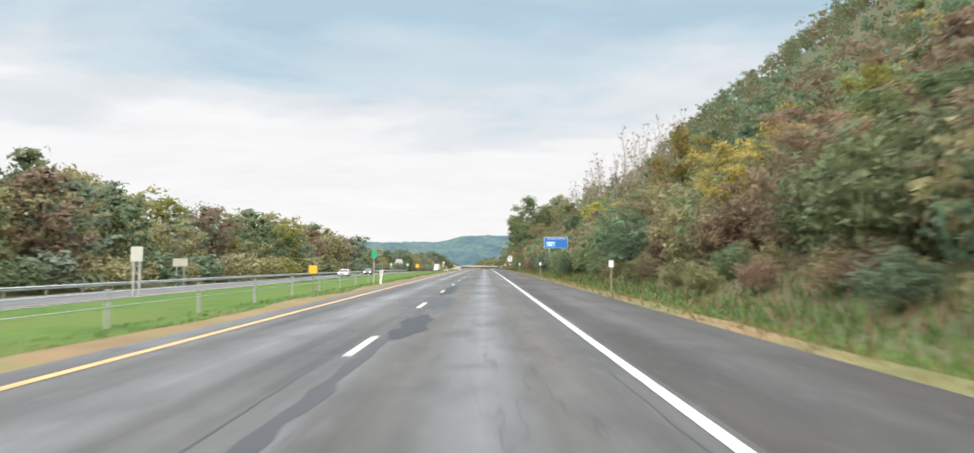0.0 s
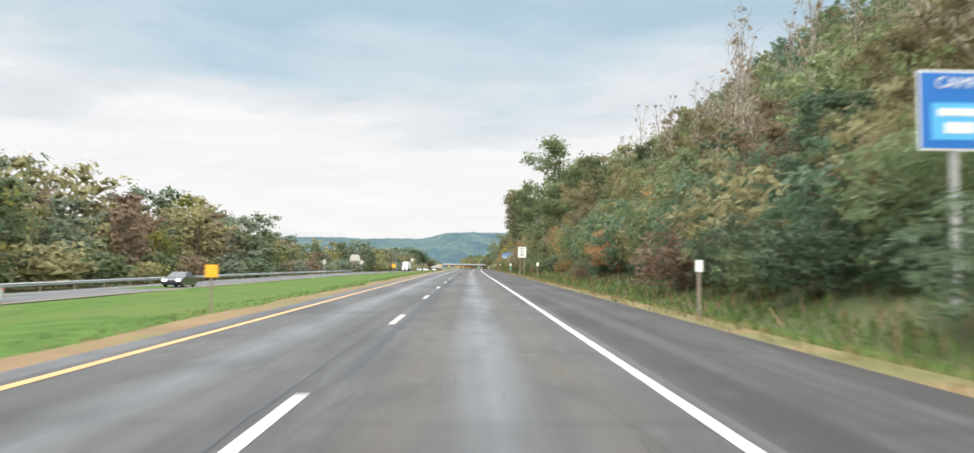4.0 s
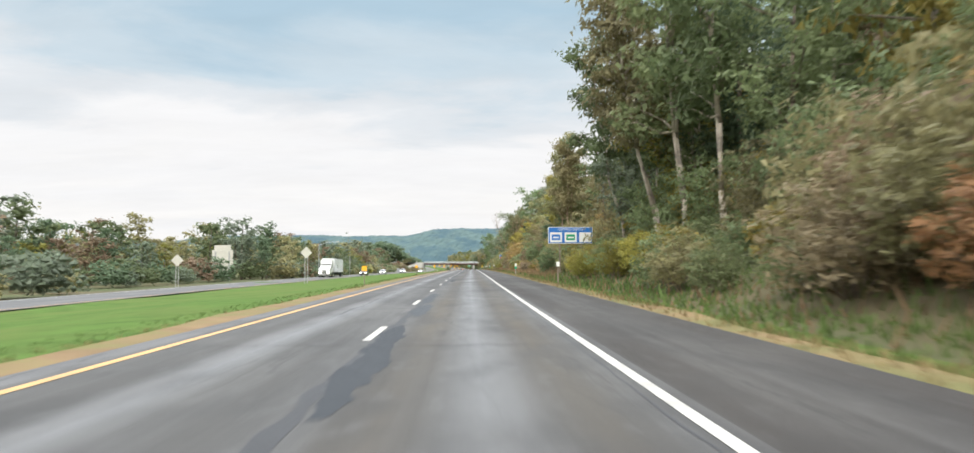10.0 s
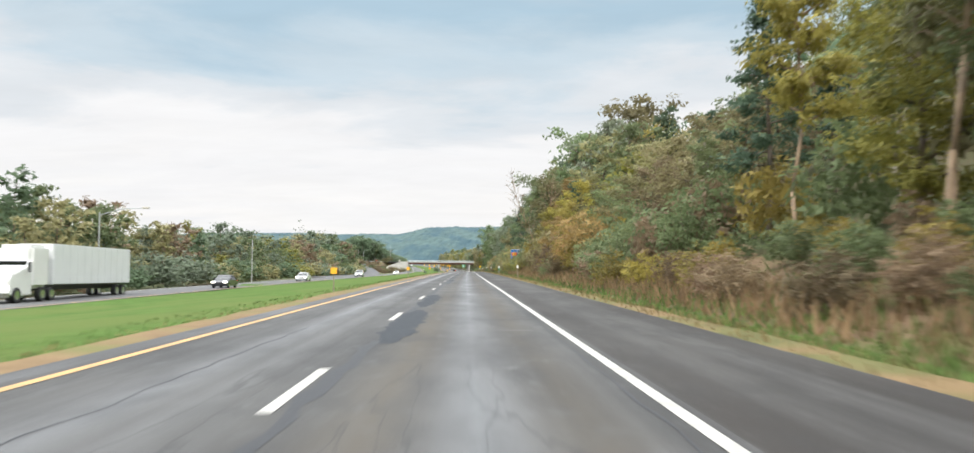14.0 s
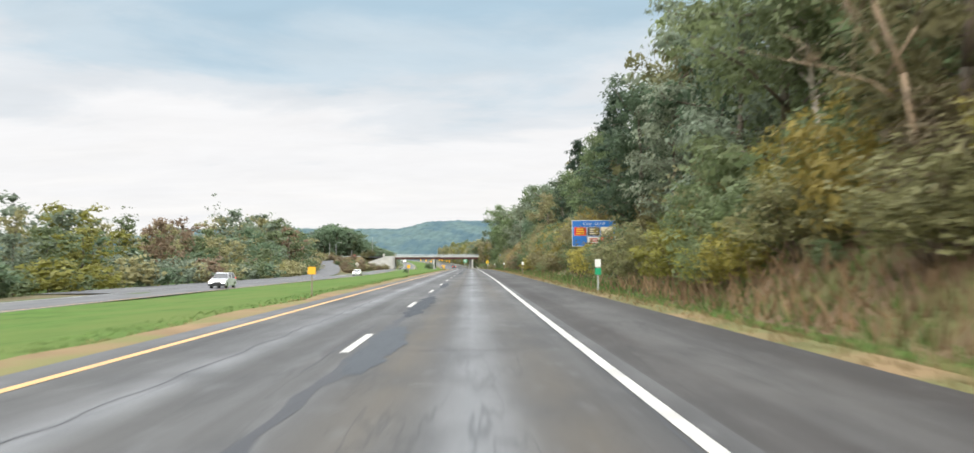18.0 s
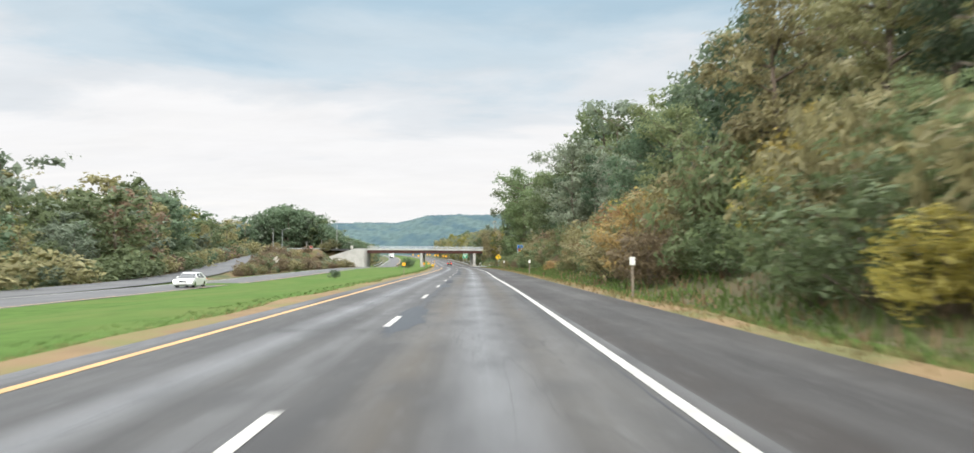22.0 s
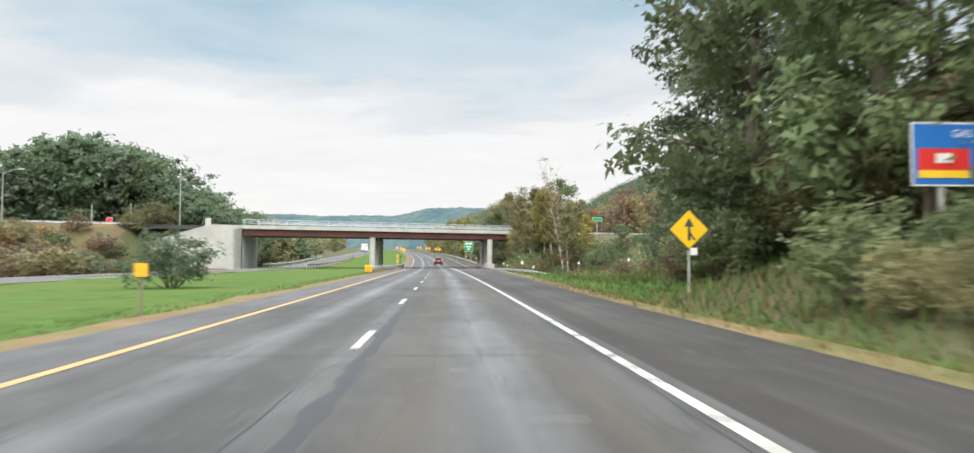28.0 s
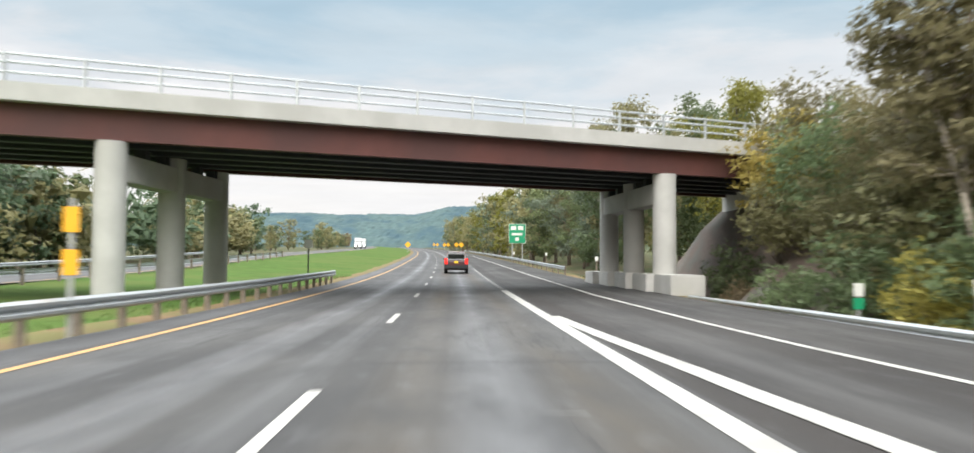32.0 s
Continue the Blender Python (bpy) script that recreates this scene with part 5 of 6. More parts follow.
for name, n, pl, lo, hi, w, mat, words in (
        ("dry_grass", 26000, along(wide_r, (0.05, 1.7)), 0.08, 0.28, 0.035, BLADE_DRY, "dry straw grass tufts along the shoulder"),
        ("dry_grass", 20000, along(wide_l, (-1.5, -0.05)), 0.04, 0.13, 0.03, BLADE_DRY, "dry straw grass tufts along the median edge"),
        ("verge_grass", 26000, along(wide_l, (-2.7, -0.45)), 0.03, 0.10, 0.03, BLADE_GREEN, "short green grass reaching into the dry median edge"),
        ("verge_grass", 42000, along(wide_r, (0.8, 4.6)), 0.06, 0.26, 0.045, BLADE_GREEN, "longer green grass below the bushes"),
        ("slope_grass", 14000, along(lambda y: 9.5, (0.0, 30.0), 846, 945), 0.12, 0.5, 0.06, BLADE_GREEN, "rough green grass on the slope"),
        ("slope_weeds", 2200, along(lambda y: 11.0, (0.0, 28.0), 846, 945), 0.2, 0.65, 0.05, BROWN_WEED, "brown weeds among the rough grass"),
        ("bank_weeds", 9000, along(lambda y: 7.2, (0.0, 8.5), 726, 765), 0.2, 0.55, 0.05, BLADE_GREEN, "tall green weeds in a clearing of the bank"),
        ("bank_weeds", 7000, along(lambda y: 7.4, (0.0, 5.0), -5, 850), 0.2, 0.6, 0.045, BROWN_WEED, "brown seeding weeds on the bank"),
        ("bank_weeds", 16000, along(lambda y: 7.4, (0.0, 5.5), -5, 850), 0.2, 0.6, 0.05, BLADE_GREEN, "tangled green weeds below the bushes"),
        ("brown_weeds", 4000, along(lambda y: 4.9, (3.0, 6.0), 380, 570), 0.3, 1.0, 0.05, BROWN_WEED, "brown seeding weeds below the bank")):
    tagged(new(name, quads(name, blades(n, pl, lo, hi, w, n), mat)), words, "grass", kind="stuff")

# ---- overpass ----


def on_deck(s, back, z):
    """s metres of x along the deck, back metres along the highway behind the near edge."""
    return Vector((s, bridge_front(s) + back, z))


def slab(x0, x1, b0, b1, z0, z1):
    bm = bmesh.new()
    v = [bm.verts.new(on_deck(x, b, z)) for z in (z0, z1) for x, b in ((x0, b0), (x1, b0), (x1, b1), (x0, b1))]
    for f in ((0, 3, 2, 1), (4, 5, 6, 7), (0, 1, 5, 4), (1, 2, 6, 5), (2, 3, 7, 6), (3, 0, 4, 7)):
        bm.faces.new([v[i] for i in f])
    return bm


XL, XR = -24.0, 23.6
bridge = thing("overpass", "concrete and oxide-red steel overpass crossing the highway on round columns", "bridge")
part("deck", slab(XL - 0.5, XR + 0.5, 0.35, BRIDGE_W - 0.35, 6.55, 6.85), CONCRETE, bridge)
part("fascia", slab(XL - 0.5, XR + 0.5, 0.0, 0.5, 6.42, 7.02), CONCRETE, bridge, "pale weathered concrete fascia")
part("fascia", slab(XL - 0.5, XR + 0.5, BRIDGE_W - 0.5, BRIDGE_W, 6.42, 7.02), CONCRETE, bridge)
for k in range(6):
    b = 0.45 + k * (BRIDGE_W - 1.1) / 5
    mat = STEEL_RED if k in (0, 5) else STEEL_DARK
    g = slab(XL, XR, b, b + 0.05, 5.4, 6.55)
    girder = part("girder", g, mat, bridge, "dull red painted steel girder" if k in (0, 5) else "dark steel girder")
    part("flange", slab(XL, XR, b - 0.17, b + 0.22, 5.34, 5.40), mat, girder)
for k in range(9):
    s = XL + 3 + k * 5.6
    part("cross_frame", slab(s, s + 0.12, 0.7, BRIDGE_W - 0.7, 5.7, 6.2), STEEL_DARK, bridge)
for pl, words in ((((-3.85, 957.5), (-3.55, 962.2), (-3.3, 966.9)), "left"), (((17.0, 966.4), (16.5, 971), (16.0, 975.6)), "right")):
    for x, y in pl:
        base = -1.6 if words == "left" else 0.0
        part("column", rodded((x, y, base), (x, y, 5.33), 0.52, sides=28), CONCRETE, bridge, "round concrete column", smooth=False)
    (xa, ya), (xb, yb) = pl[0], pl[-1]
    d = Vector((xb - xa, yb - ya, 0))
    m = Matrix.Translation((xa, ya, 0)) @ d.to_track_quat("Y", "Z").to_matrix().to_4x4()
    part("pier_cap", boxed(-0.42, 0.3, 4.0, 0.42, d.length - 0.3, 4.95, bevel=0.03, m=m), CONCRETE, bridge)
    for k in range(6):
        t = 0.6 + k * (d.length - 1.2) / 5
        part("bearing", boxed(-0.2, t - 0.2, 4.95, 0.2, t + 0.2, 5.33, m=m), STEEL_DARK, bridge)
# railing: posts and three rails, both sides
for b in (0.25, BRIDGE_W - 0.25):
    for k in range(23):
        s = XL + 0.3 + k * (XR - XL - 0.6) / 22
        p = on_deck(s, b, 7.02)
        part("railing_post", boxed(p.x - 0.05, p.y - 0.05, 7.02, p.x + 0.05, p.y + 0.05, 8.0), GALV, bridge)
    for z in (7.35, 7.68, 7.95):
        part("rail", rodded(on_deck(XL, b, z), on_deck(XR, b, z), 0.045, sides=8), GALV, bridge)
# abutments
for s0, s1, words in ((XL - 1.3, XL, "left"), (XR, XR + 1.3, "right")):
    part("abutment", slab(s0, s1, 0.0, BRIDGE_W, -1.6, 6.42), CONCRETE, bridge, "large plain concrete abutment wall")
wing = bmesh.new()
wv = []
for off in (0.0, 0.5):
    wv.append([wing.verts.new(on_deck(s, off, z)) for s, z in ((XL, -1.6), (XL, 7.0), (XL - 4.5, 7.0), (XL - 13.5, 3.9), (XL - 13.5, -1.6))])
wing.faces.new(wv[0])
wing.faces.new(wv[1][::-1])
for i in range(5):
    wing.faces.new((wv[0][i], wv[1][i], wv[1][(i + 1) % 5], wv[0][(i + 1) % 5]))
part("wing_wall", wing, CONCRETE, bridge, "sloping pale concrete wing wall")
foot = bmesh.new()
for k in range(5):
    x, y0 = 16.75 - 0.33 * k, 962.5 + k * 3.2
    box(foot, x - 0.4, y0, -0.1, x + 1.0, y0 + 3.18, 0.85, bevel=0.05)
solid("pier_barrier", foot, CONCRETE, "low stained concrete barrier round the columns' foot", "barrier")
gb, prev = bmesh.new(), None
for k in range(15):
    t = k / 14
    x, y = -40.5 + 16.5 * t, 936 - 17 * t
    z = ground_z(x, y) + 0.16
    now = [gb.verts.new((x + dx, y + dy, z + dz)) for dx, dy, dz in ((-0.35, -0.3, 0.06), (0, 0, 0.0), (0.35, 0.3, 0.06))]
    if prev:
        gb.faces.new((prev[0], prev[1], now[1], now[0]))
        gb.faces.new((prev[1], prev[2], now[2], now[1]))
    prev = now
solid("drain_gully", gb, GRAVEL, "narrow stone drain gully down the grass slope", "drain", "structure")
# overpass road on its dams
for name, a, b in (("overpass_road_left", -200, XL - 0.5), ("overpass_road_right", XR + 0.5, 260)):
    solid(name, slab(a, b, 1.0, BRIDGE_W - 1.0, 6.2, 6.84), FAR_ASPHALT, "asphalt road on the dam of the overpass", "road", "structure")

# ---- guardrails ----


def guardrail(name, pts, label, blocks=True, z=0.0, every=1.9, mirror=1):
    """A W-beam on posts through the given places; face towards mirror * x."""
    rail = thing(name, label, "guardrail", m=Matrix.Translation((pts[0][0], pts[0][1], 0)))
    o = Vector((pts[0][0], pts[0][1], 0))
    prof = [(0.0, 0.42), (0.08, 0.47), (0.08, 0.52), (0.02, 0.57), (0.08, 0.62), (0.08, 0.67), (0.0, 0.72)]
    verts, faces = [], []
    P = [Vector((q[0], q[1], z + road_z(q[1]) + (q[2] if len(q) > 2 else 0))) for q in pts]
    for q in P:
        for dx, dz in prof:
            verts.append((q.x + mirror * dx - o.x, q.y - o.y, q.z + dz))
        for dx, dz in reversed(prof):
            verts.append((q.x + mirror * (dx - 0.012) - o.x, q.y - o.y, q.z + dz))
    n = 2 * len(prof)
    for i in range(len(P) - 1):
        for j in range(n):
            faces.append((i * n + j, i * n + (j + 1) % n, (i + 1) * n + (j + 1) % n, (i + 1) * n + j))
    part("beam", mesh_of("beam", verts, faces, GALV), None, rail)
    post_me = None
    total = sum((P[i + 1] - P[i]).length for i in range(len(P) - 1))
    k, count = 0.4, 0
    while k < total and count < 90:
        d, i = k, 0
        while i < len(P) - 2 and d > (P[i + 1] - P[i]).length:
            d -= (P[i + 1] - P[i]).length
            i += 1
        q = P[i].lerp(P[i + 1], d / (P[i + 1] - P[i]).length)
        if post_me is None:
            bm = boxed(-0.12, -0.08, -1.0, 0.0, 0.08, 0.72) if mirror > 0 else boxed(0.0, -0.08, -1.0, 0.12, 0.08, 0.72)
            post_me = bpy.data.meshes.new("post")
            bm.to_mesh(post_me)
            bm.free()
            post_me.materials.append(WOODPOST)
        ob = part("post", post_me, None, rail)
        ob.location = (q.x - o.x, q.y - o.y, q.z)
        k += every
        count += 1
    return rail


guardrail("guardrail", [(lane_x(y) + far_u(y) - 6.9, y, far_z(y)) for y in range(-150, 341, 10)], "long galvanised guardrail beyond the opposite lanes", z=0.0, every=5.6)
guardrail("guardrail", [(2.2, 895), (1.9, 915), (1.65, 935), (1.4, 948), (1.0, 960), (0.5, 976)], "galvanised guardrail shielding the median columns", z=-0.05)
guardrail("guardrail", [(19.8, 893, -0.62), (18.9, 906, -0.38), (17.9, 925, -0.38), (17.1, 945, -0.5), (16.7, 961, -0.6)], "weathered guardrail leading to the concrete barrier", z=-0.05, mirror=-1)
guardrail("guardrail", [(lane_x(y) + 8.3, y) for y in range(992, 1180, 12)], "guardrail beyond the overpass", z=-0.05, mirror=-1, every=3.8)
guardrail("guardrail", [(lane_x(y) + far_u(y) - 6.8, y, far_z(y)) for y in range(956, 1040, 10)], "guardrail below the abutment of the overpass", z=0.0, every=3.8)
guardrail("guardrail", [(lane_x(y) + far_u(y) + (1.9 if y > 945 else 3.2), y, far_z(y) - (0.0 if y > 945 else 0.5)) for y in range(940, 1040, 8)], "short guardrail on the median side of the opposite lanes", z=0.0, mirror=-1, every=3.8)

def dam_rail(x0, x1, z, words):
    pts = [(x, bridge_front(x) + 0.9, z) for x in range(x0, x1, 6)]
    guardrail("guardrail", pts, words, z=-road_z(pts[0][1]), every=3.8, mirror=-1)


dam_rail(27, 130, 6.35, "galvanised guardrail along the overpass road")
dam_rail(-110, -34, 6.35, "galvanised guardrail along the approach to the overpass")
ob = thing("rail_end_post", "dark thin post with a small white plate behind the guardrail", "marker post", m=pose(0.25, 970, -0.1))
part("post", boxed(-0.03, -0.03, -0.4, 0.03, 0.03, 2.3), BLACKTRIM, ob)
part("plate", boxed(-0.2, -0.045, 2.1, 0.2, -0.031, 2.5), SIGN_WHITE, ob, "small white plate")

# cable fence on the median
fence = thing("cable_fence", "low three-cable fence on grey posts along the median", "fence")
FY = [12.2 + 5.7 * k for k in range(-8, 9)]
for y in FY:
    x = lane_x(y) - 8.2
    part("post", boxed(x - 0.03, y - 0.04, grade(y) - 0.6, x + 0.03, y + 0.04, grade(y) + 0.72), GREYPOST, fence)
for z in (0.32, 0.48, 0.64):
    part("cable", tube([(lane_x(a) - 8.2, a, grade(a) + z) for a in FY], 0.012), GALV, fence)

for x, y, tilt in ((-6.7, 53.8, 0), (-7.9, 63.5, 9)):
    ob = thing("fence_end_post", "short white post with grey bands at the cable fence end", "marker post", "fence end posts", pose(x, y, ground_z(x, y), 0, tilt, 0))
    part("post", boxed(-0.07, -0.03, -0.4, 0.07, 0.03, 0.95, bevel=0.01), SIGN_WHITE, ob)
    for k in range(3):
        part("band", boxed(-0.073, -0.034, 0.45 + 0.17 * k, 0.073, -0.031, 0.5 + 0.17 * k), GREYPOST, ob, "grey band")
ob = thing("anchor_post", "dark leaning end post of the cable fence", "fence post", m=pose(-7.2, 57.8, ground_z(-7.2, 57.8), 0, -10, 0))
part("post", boxed(-0.05, -0.05, -0.4, 0.05, 0.05, 0.75), WOODPOST, ob)

# ---- signs ----


def lettering(parent, text, x, z, size, mat, y=-0.03, align="CENTER"):
    cu = bpy.data.curves.new("lettering", "FONT")
    cu.body, cu.size, cu.align_x, cu.align_y, cu.extrude = text, size, align, "CENTER", 0.002
    cu.materials.append(mat)
    ob = new("lettering", cu)
    ob.parent = parent
    ob.matrix_basis = pose(x, y, z, 90, 0, 0)
    return ob


def plate(bm_x0, z0, x1, z1, y0=-0.012, y1=0.012, bevel=0.0):
    return boxed(bm_x0, y0, z0, x1, y1, z1, bevel=bevel)


def panel_sign(name, label, x, y, w, h, z0, face, posts, post_mat, border=SIGN_WHITE, turn=0.0, category="road sign"):
    """A bordered panel on posts; its lower left corner stands at x, and z0 above the ground's datum."""
    ob = thing(name, label, category, m=pose(x, y, grade(y), 0, 0, turn))
    part("border", plate(0, z0, w, z0 + h, -0.006, 0.012, 0.004), border, ob)
    part("panel", plate(0.05, z0 + 0.05, w - 0.05, z0 + h - 0.05, -0.014, -0.004), face, ob)
    c, s = math.cos(radians(turn)), math.sin(radians(turn))
    for p in posts:
        g = ground_z(x + p * c, y + p * s) - grade(y)
        part("post", boxed(p - 0.08, 0.02, g - 0.5, p + 0.08, 0.16, z0 + h * 0.9, bevel=0.01), post_mat, ob)
    return ob


def bar(parent, x0, z0, x1, z1, mat, name="bar", y=-0.022):
    return part(name, boxed(x0, y, z0, x1, y + 0.006, z1), mat, parent)


s = panel_sign("service_sign", "wide blue camping service sign on two grey posts", 10.4, 134, 3.95, 1.85, 3.95, SIGN_BLUE, (0.85, 3.0), GREYPOST)
lettering(s, "CAMPING - EXIT 65", 1.97, 5.5, 0.36, SIGN_WHITE)
bar(s, 0.3, 4.2, 1.85, 5.05, material("pale_blue_panel", (0.10, 0.42, 0.72), 0.5, vary=0.1, bump=0), "logo_panel")
bar(s, 0.45, 4.75, 1.7, 4.92, SIGN_WHITE, y=-0.03)
bar(s, 0.6, 4.35, 1.3, 4.6, SIGN_WHITE, y=-0.03)
s = panel_sign("service_sign", "wide blue lodging service sign with three logo panels", 11.9, 380, 5.0, 1.85, 3.6, SIGN_BLUE, (1.3, 3.7), WOODPOST)
lettering(s, "LODGING EXIT 65", 2.5, 5.18, 0.34, SIGN_WHITE)
for x0, base, inner in ((0.2, SIGN_WHITE, SIGN_BLUE), (1.85, SIGN_WHITE, SIGN_GREEN), (3.5, SIGN_WHITE, None)):
    bar(s, x0, 3.75, x0 + 1.35, 4.85, base, "logo_panel")
    if inner:
        bar(s, x0 + 0.2, 3.98, x0 + 1.15, 4.62, inner, "logo_mark", -0.03)
        bar(s, x0 + 0.35, 4.2, x0 + 1.0, 4.36, SIGN_WHITE, "logo_mark", -0.036)
s = panel_sign("service_sign", "large blue food service sign half hidden by bushes", 19.0, 610, 4.75, 2.8, 3.05, SIGN_BLUE, (1.0, 3.7), GREYPOST)
lettering(s, "FOOD - EXIT 65", 2.4, 5.45, 0.34, SIGN_WHITE)
FOOD_Y = material("logo_yellow", (0.85, 0.55, 0.03), 0.5, vary=0.05, bump=0)
FOOD_C = material("logo_cream", (0.75, 0.66, 0.45), 0.5, vary=0.1, bump=0)
for x0, z0, base, inner in ((0.25, 4.2, SIGN_RED, FOOD_Y), (1.7, 4.2, SIGN_BLACK, FOOD_C), (3.15, 4.2, FOOD_C, None), (1.7, 3.15, SIGN_WHITE, SIGN_RED), (3.15, 3.15, SIGN_RED, FOOD_C)):
    bar(s, x0 - 0.03, z0 - 0.03, x0 + 1.33, z0 + 0.93, SIGN_WHITE, "logo_panel")
    bar(s, x0, z0, x0 + 1.3, z0 + 0.9, base, "logo_panel", -0.028)
    if inner:
        for k in range(3):
            bar(s, x0 + 0.2, z0 + 0.15 + k * 0.24, x0 + 1.1, z0 + 0.27 + k * 0.24, inner, "logo_mark", -0.034)
s = panel_sign("service_sign", "wide blue gas service sign with one red logo panel", 24.4, 840, 4.7, 1.95, 3.6, SIGN_BLUE, (0.95, 3.35), GREYPOST)
lettering(s, "GAS - EXIT 65", 2.3, 5.2, 0.34, SIGN_WHITE)
bar(s, 0.2, 3.85, 1.8, 4.75, SIGN_RED, "logo_panel")
bar(s, 0.2, 3.85, 1.8, 4.08, FOOD_Y, "logo_mark", -0.03)
bar(s, 0.75, 4.3, 1.25, 4.6, SIGN_WHITE, "logo_mark", -0.03)
s = panel_sign("speed_limit_sign", "white speed limit sign on two timber posts", 7.55, 231.5, 1.22, 1.55, 2.25, SIGN_WHITE, (0.3, 0.92), WOODPOST, SIGN_BACK)
lettering(s, "SPEED", 0.61, 3.5, 0.3, SIGN_BLACK)
lettering(s, "LIMIT", 0.61, 3.14, 0.3, SIGN_BLACK)
lettering(s, "65", 0.61, 2.65, 0.56, SIGN_BLACK)
s = panel_sign("exit_sign", "tall green exit sign beyond the overpass", 13.2, 1050, 2.5, 2.9, 4.2, SIGN_GREEN, (0.5, 2.0), GREYPOST)
bar(s, 0.3, 6.2, 1.1, 6.8, SIGN_WHITE, "route_shield")
bar(s, 1.35, 6.2, 2.15, 6.8, SIGN_WHITE, "route_shield")
bar(s, 0.45, 5.4, 2.0, 5.75, SIGN_WHITE)
bar(s, 0.95, 4.6, 1.5, 5.1, SIGN_WHITE)


def diamond(name, label, x, y, zc, half, face, edge, z_post=None, turn=0.0, back=False):
    ob = thing(name, label, "road sign", m=pose(x, y, grade(y), 0, 0, turn))
    for k, mat, y0 in ((1.0, edge, 0.0), (0.93, face, -0.006)):
        bm = bmesh.new()
        a = [bm.verts.new((half * k * cx, y0 + dy, zc + half * k * cz)) for dy in (-0.008, 0.008) for cx, cz in ((0, -1), (1, 0), (0, 1), (-1, 0))]
        bm.faces.new(a[:4])
        bm.faces.new(a[4:][::-1])
        for i in range(4):
            bm.faces.new((a[i], a[4 + i], a[4 + (i + 1) % 4], a[(i + 1) % 4]))
        part("panel" if k < 1 else "border", bm, mat, ob)
    g = ground_z(x, y) - grade(y)
    for px in ((-0.18, 0.18) if back else (0.0,)):
        part("post", boxed(px - 0.04, 0.012, g - 0.4, px + 0.04, 0.09, zc + half * 0.55), GREYPOST, ob)
    return ob


s = diamond("merge_sign", "yellow diamond warning sign with a merging arrow", 20.2, 849, 2.6, 0.86, SIGN_YELLOW, SIGN_BLACK)
bar(s, -0.05, 2.15, 0.05, 2.75, SIGN_BLACK, "arrow_shaft", -0.03)
bm = bmesh.new()
tri = [bm.verts.new(p) for p in ((-0.2, -0.026, 2.72), (0.2, -0.026, 2.72), (0, -0.026, 3.08))]
bm.faces.new(tri)
part("arrow_head", bm, SIGN_BLACK, s)
part("side_branch", boxed(-0.04, -0.03, 0, 0.04, -0.024, 0.38, m=pose(0.24, 0, 2.16, 0, -35, 0)), SIGN_BLACK, s)
part("side_plate", plate(0.05, 1.55, 0.35, 1.85), SIGN_WHITE, s)
# backs of signs for the opposite lanes
for x, y, zc, half in ((-18.8, 401, 3.0, 0.8), (-36.8, 403, 2.0, 0.85), (-27.0, 806, 1.9, 0.75)):
    diamond("warning_sign", "bare metal back of a diamond sign on two posts", x, y, zc, half, SIGN_BACK, SIGN_BACK, back=True)
for x, y, w, h, z0 in ((-36.9, 326, 0.8, 1.1, 1.1), (-40, 105, 1.9, 1.0, 0.9), (-26, 60, 0.9, 1.1, 1.4)):
    panel_sign("sign_back", "bare metal back of a sign facing the opposite lanes", x, y, w, h, z0, SIGN_BACK, (w * 0.25, w * 0.75), GREYPOST, SIGN_BACK)

for x, y, w, h, z0, face in ((-45.5, 948, 1.0, 0.9, 7.2, SIGN_RED), (-30.5, 950.5, 0.9, 1.3, 6.9, SIGN_BACK), (73.1, 985.5, 0.95, 0.95, 8.3, SIGN_WHITE), (37.2, 972.2, 1.9, 0.7, 9.2, SIGN_GREEN)):
    panel_sign("overpass_sign", "small plain sign panel beside the overpass road", x, y, w, h, z0, face, (w * 0.5,), GREYPOST, SIGN_WHITE)

# tall stepped sign back beyond the opposite lanes
ob = thing("large_sign_back", "tall stepped pale metal back of a large sign on two posts", "road sign", m=pose(-48.7, 460.5, grade(460.5)))
part("panel", plate(0.0, -0.55, 3.4, 5.6), SIGN_BACK, ob)
for x0 in (-0.46, 3.405):
    part("side_panel", plate(x0, 0.75, x0 + 0.455, 4.6), SIGN_BACK, ob)
for x0 in (0.1, 2.95):
    part("post", boxed(x0, -0.16, -1.9, x0 + 0.3, -0.02, 4.3), GREYPOST, ob)
for z in (0.4, 1.7, 3.0, 4.3):
    part("stringer", boxed(0.45, -0.06, z, 2.9, -0.014, z + 0.08), SIGN_BACK, ob)

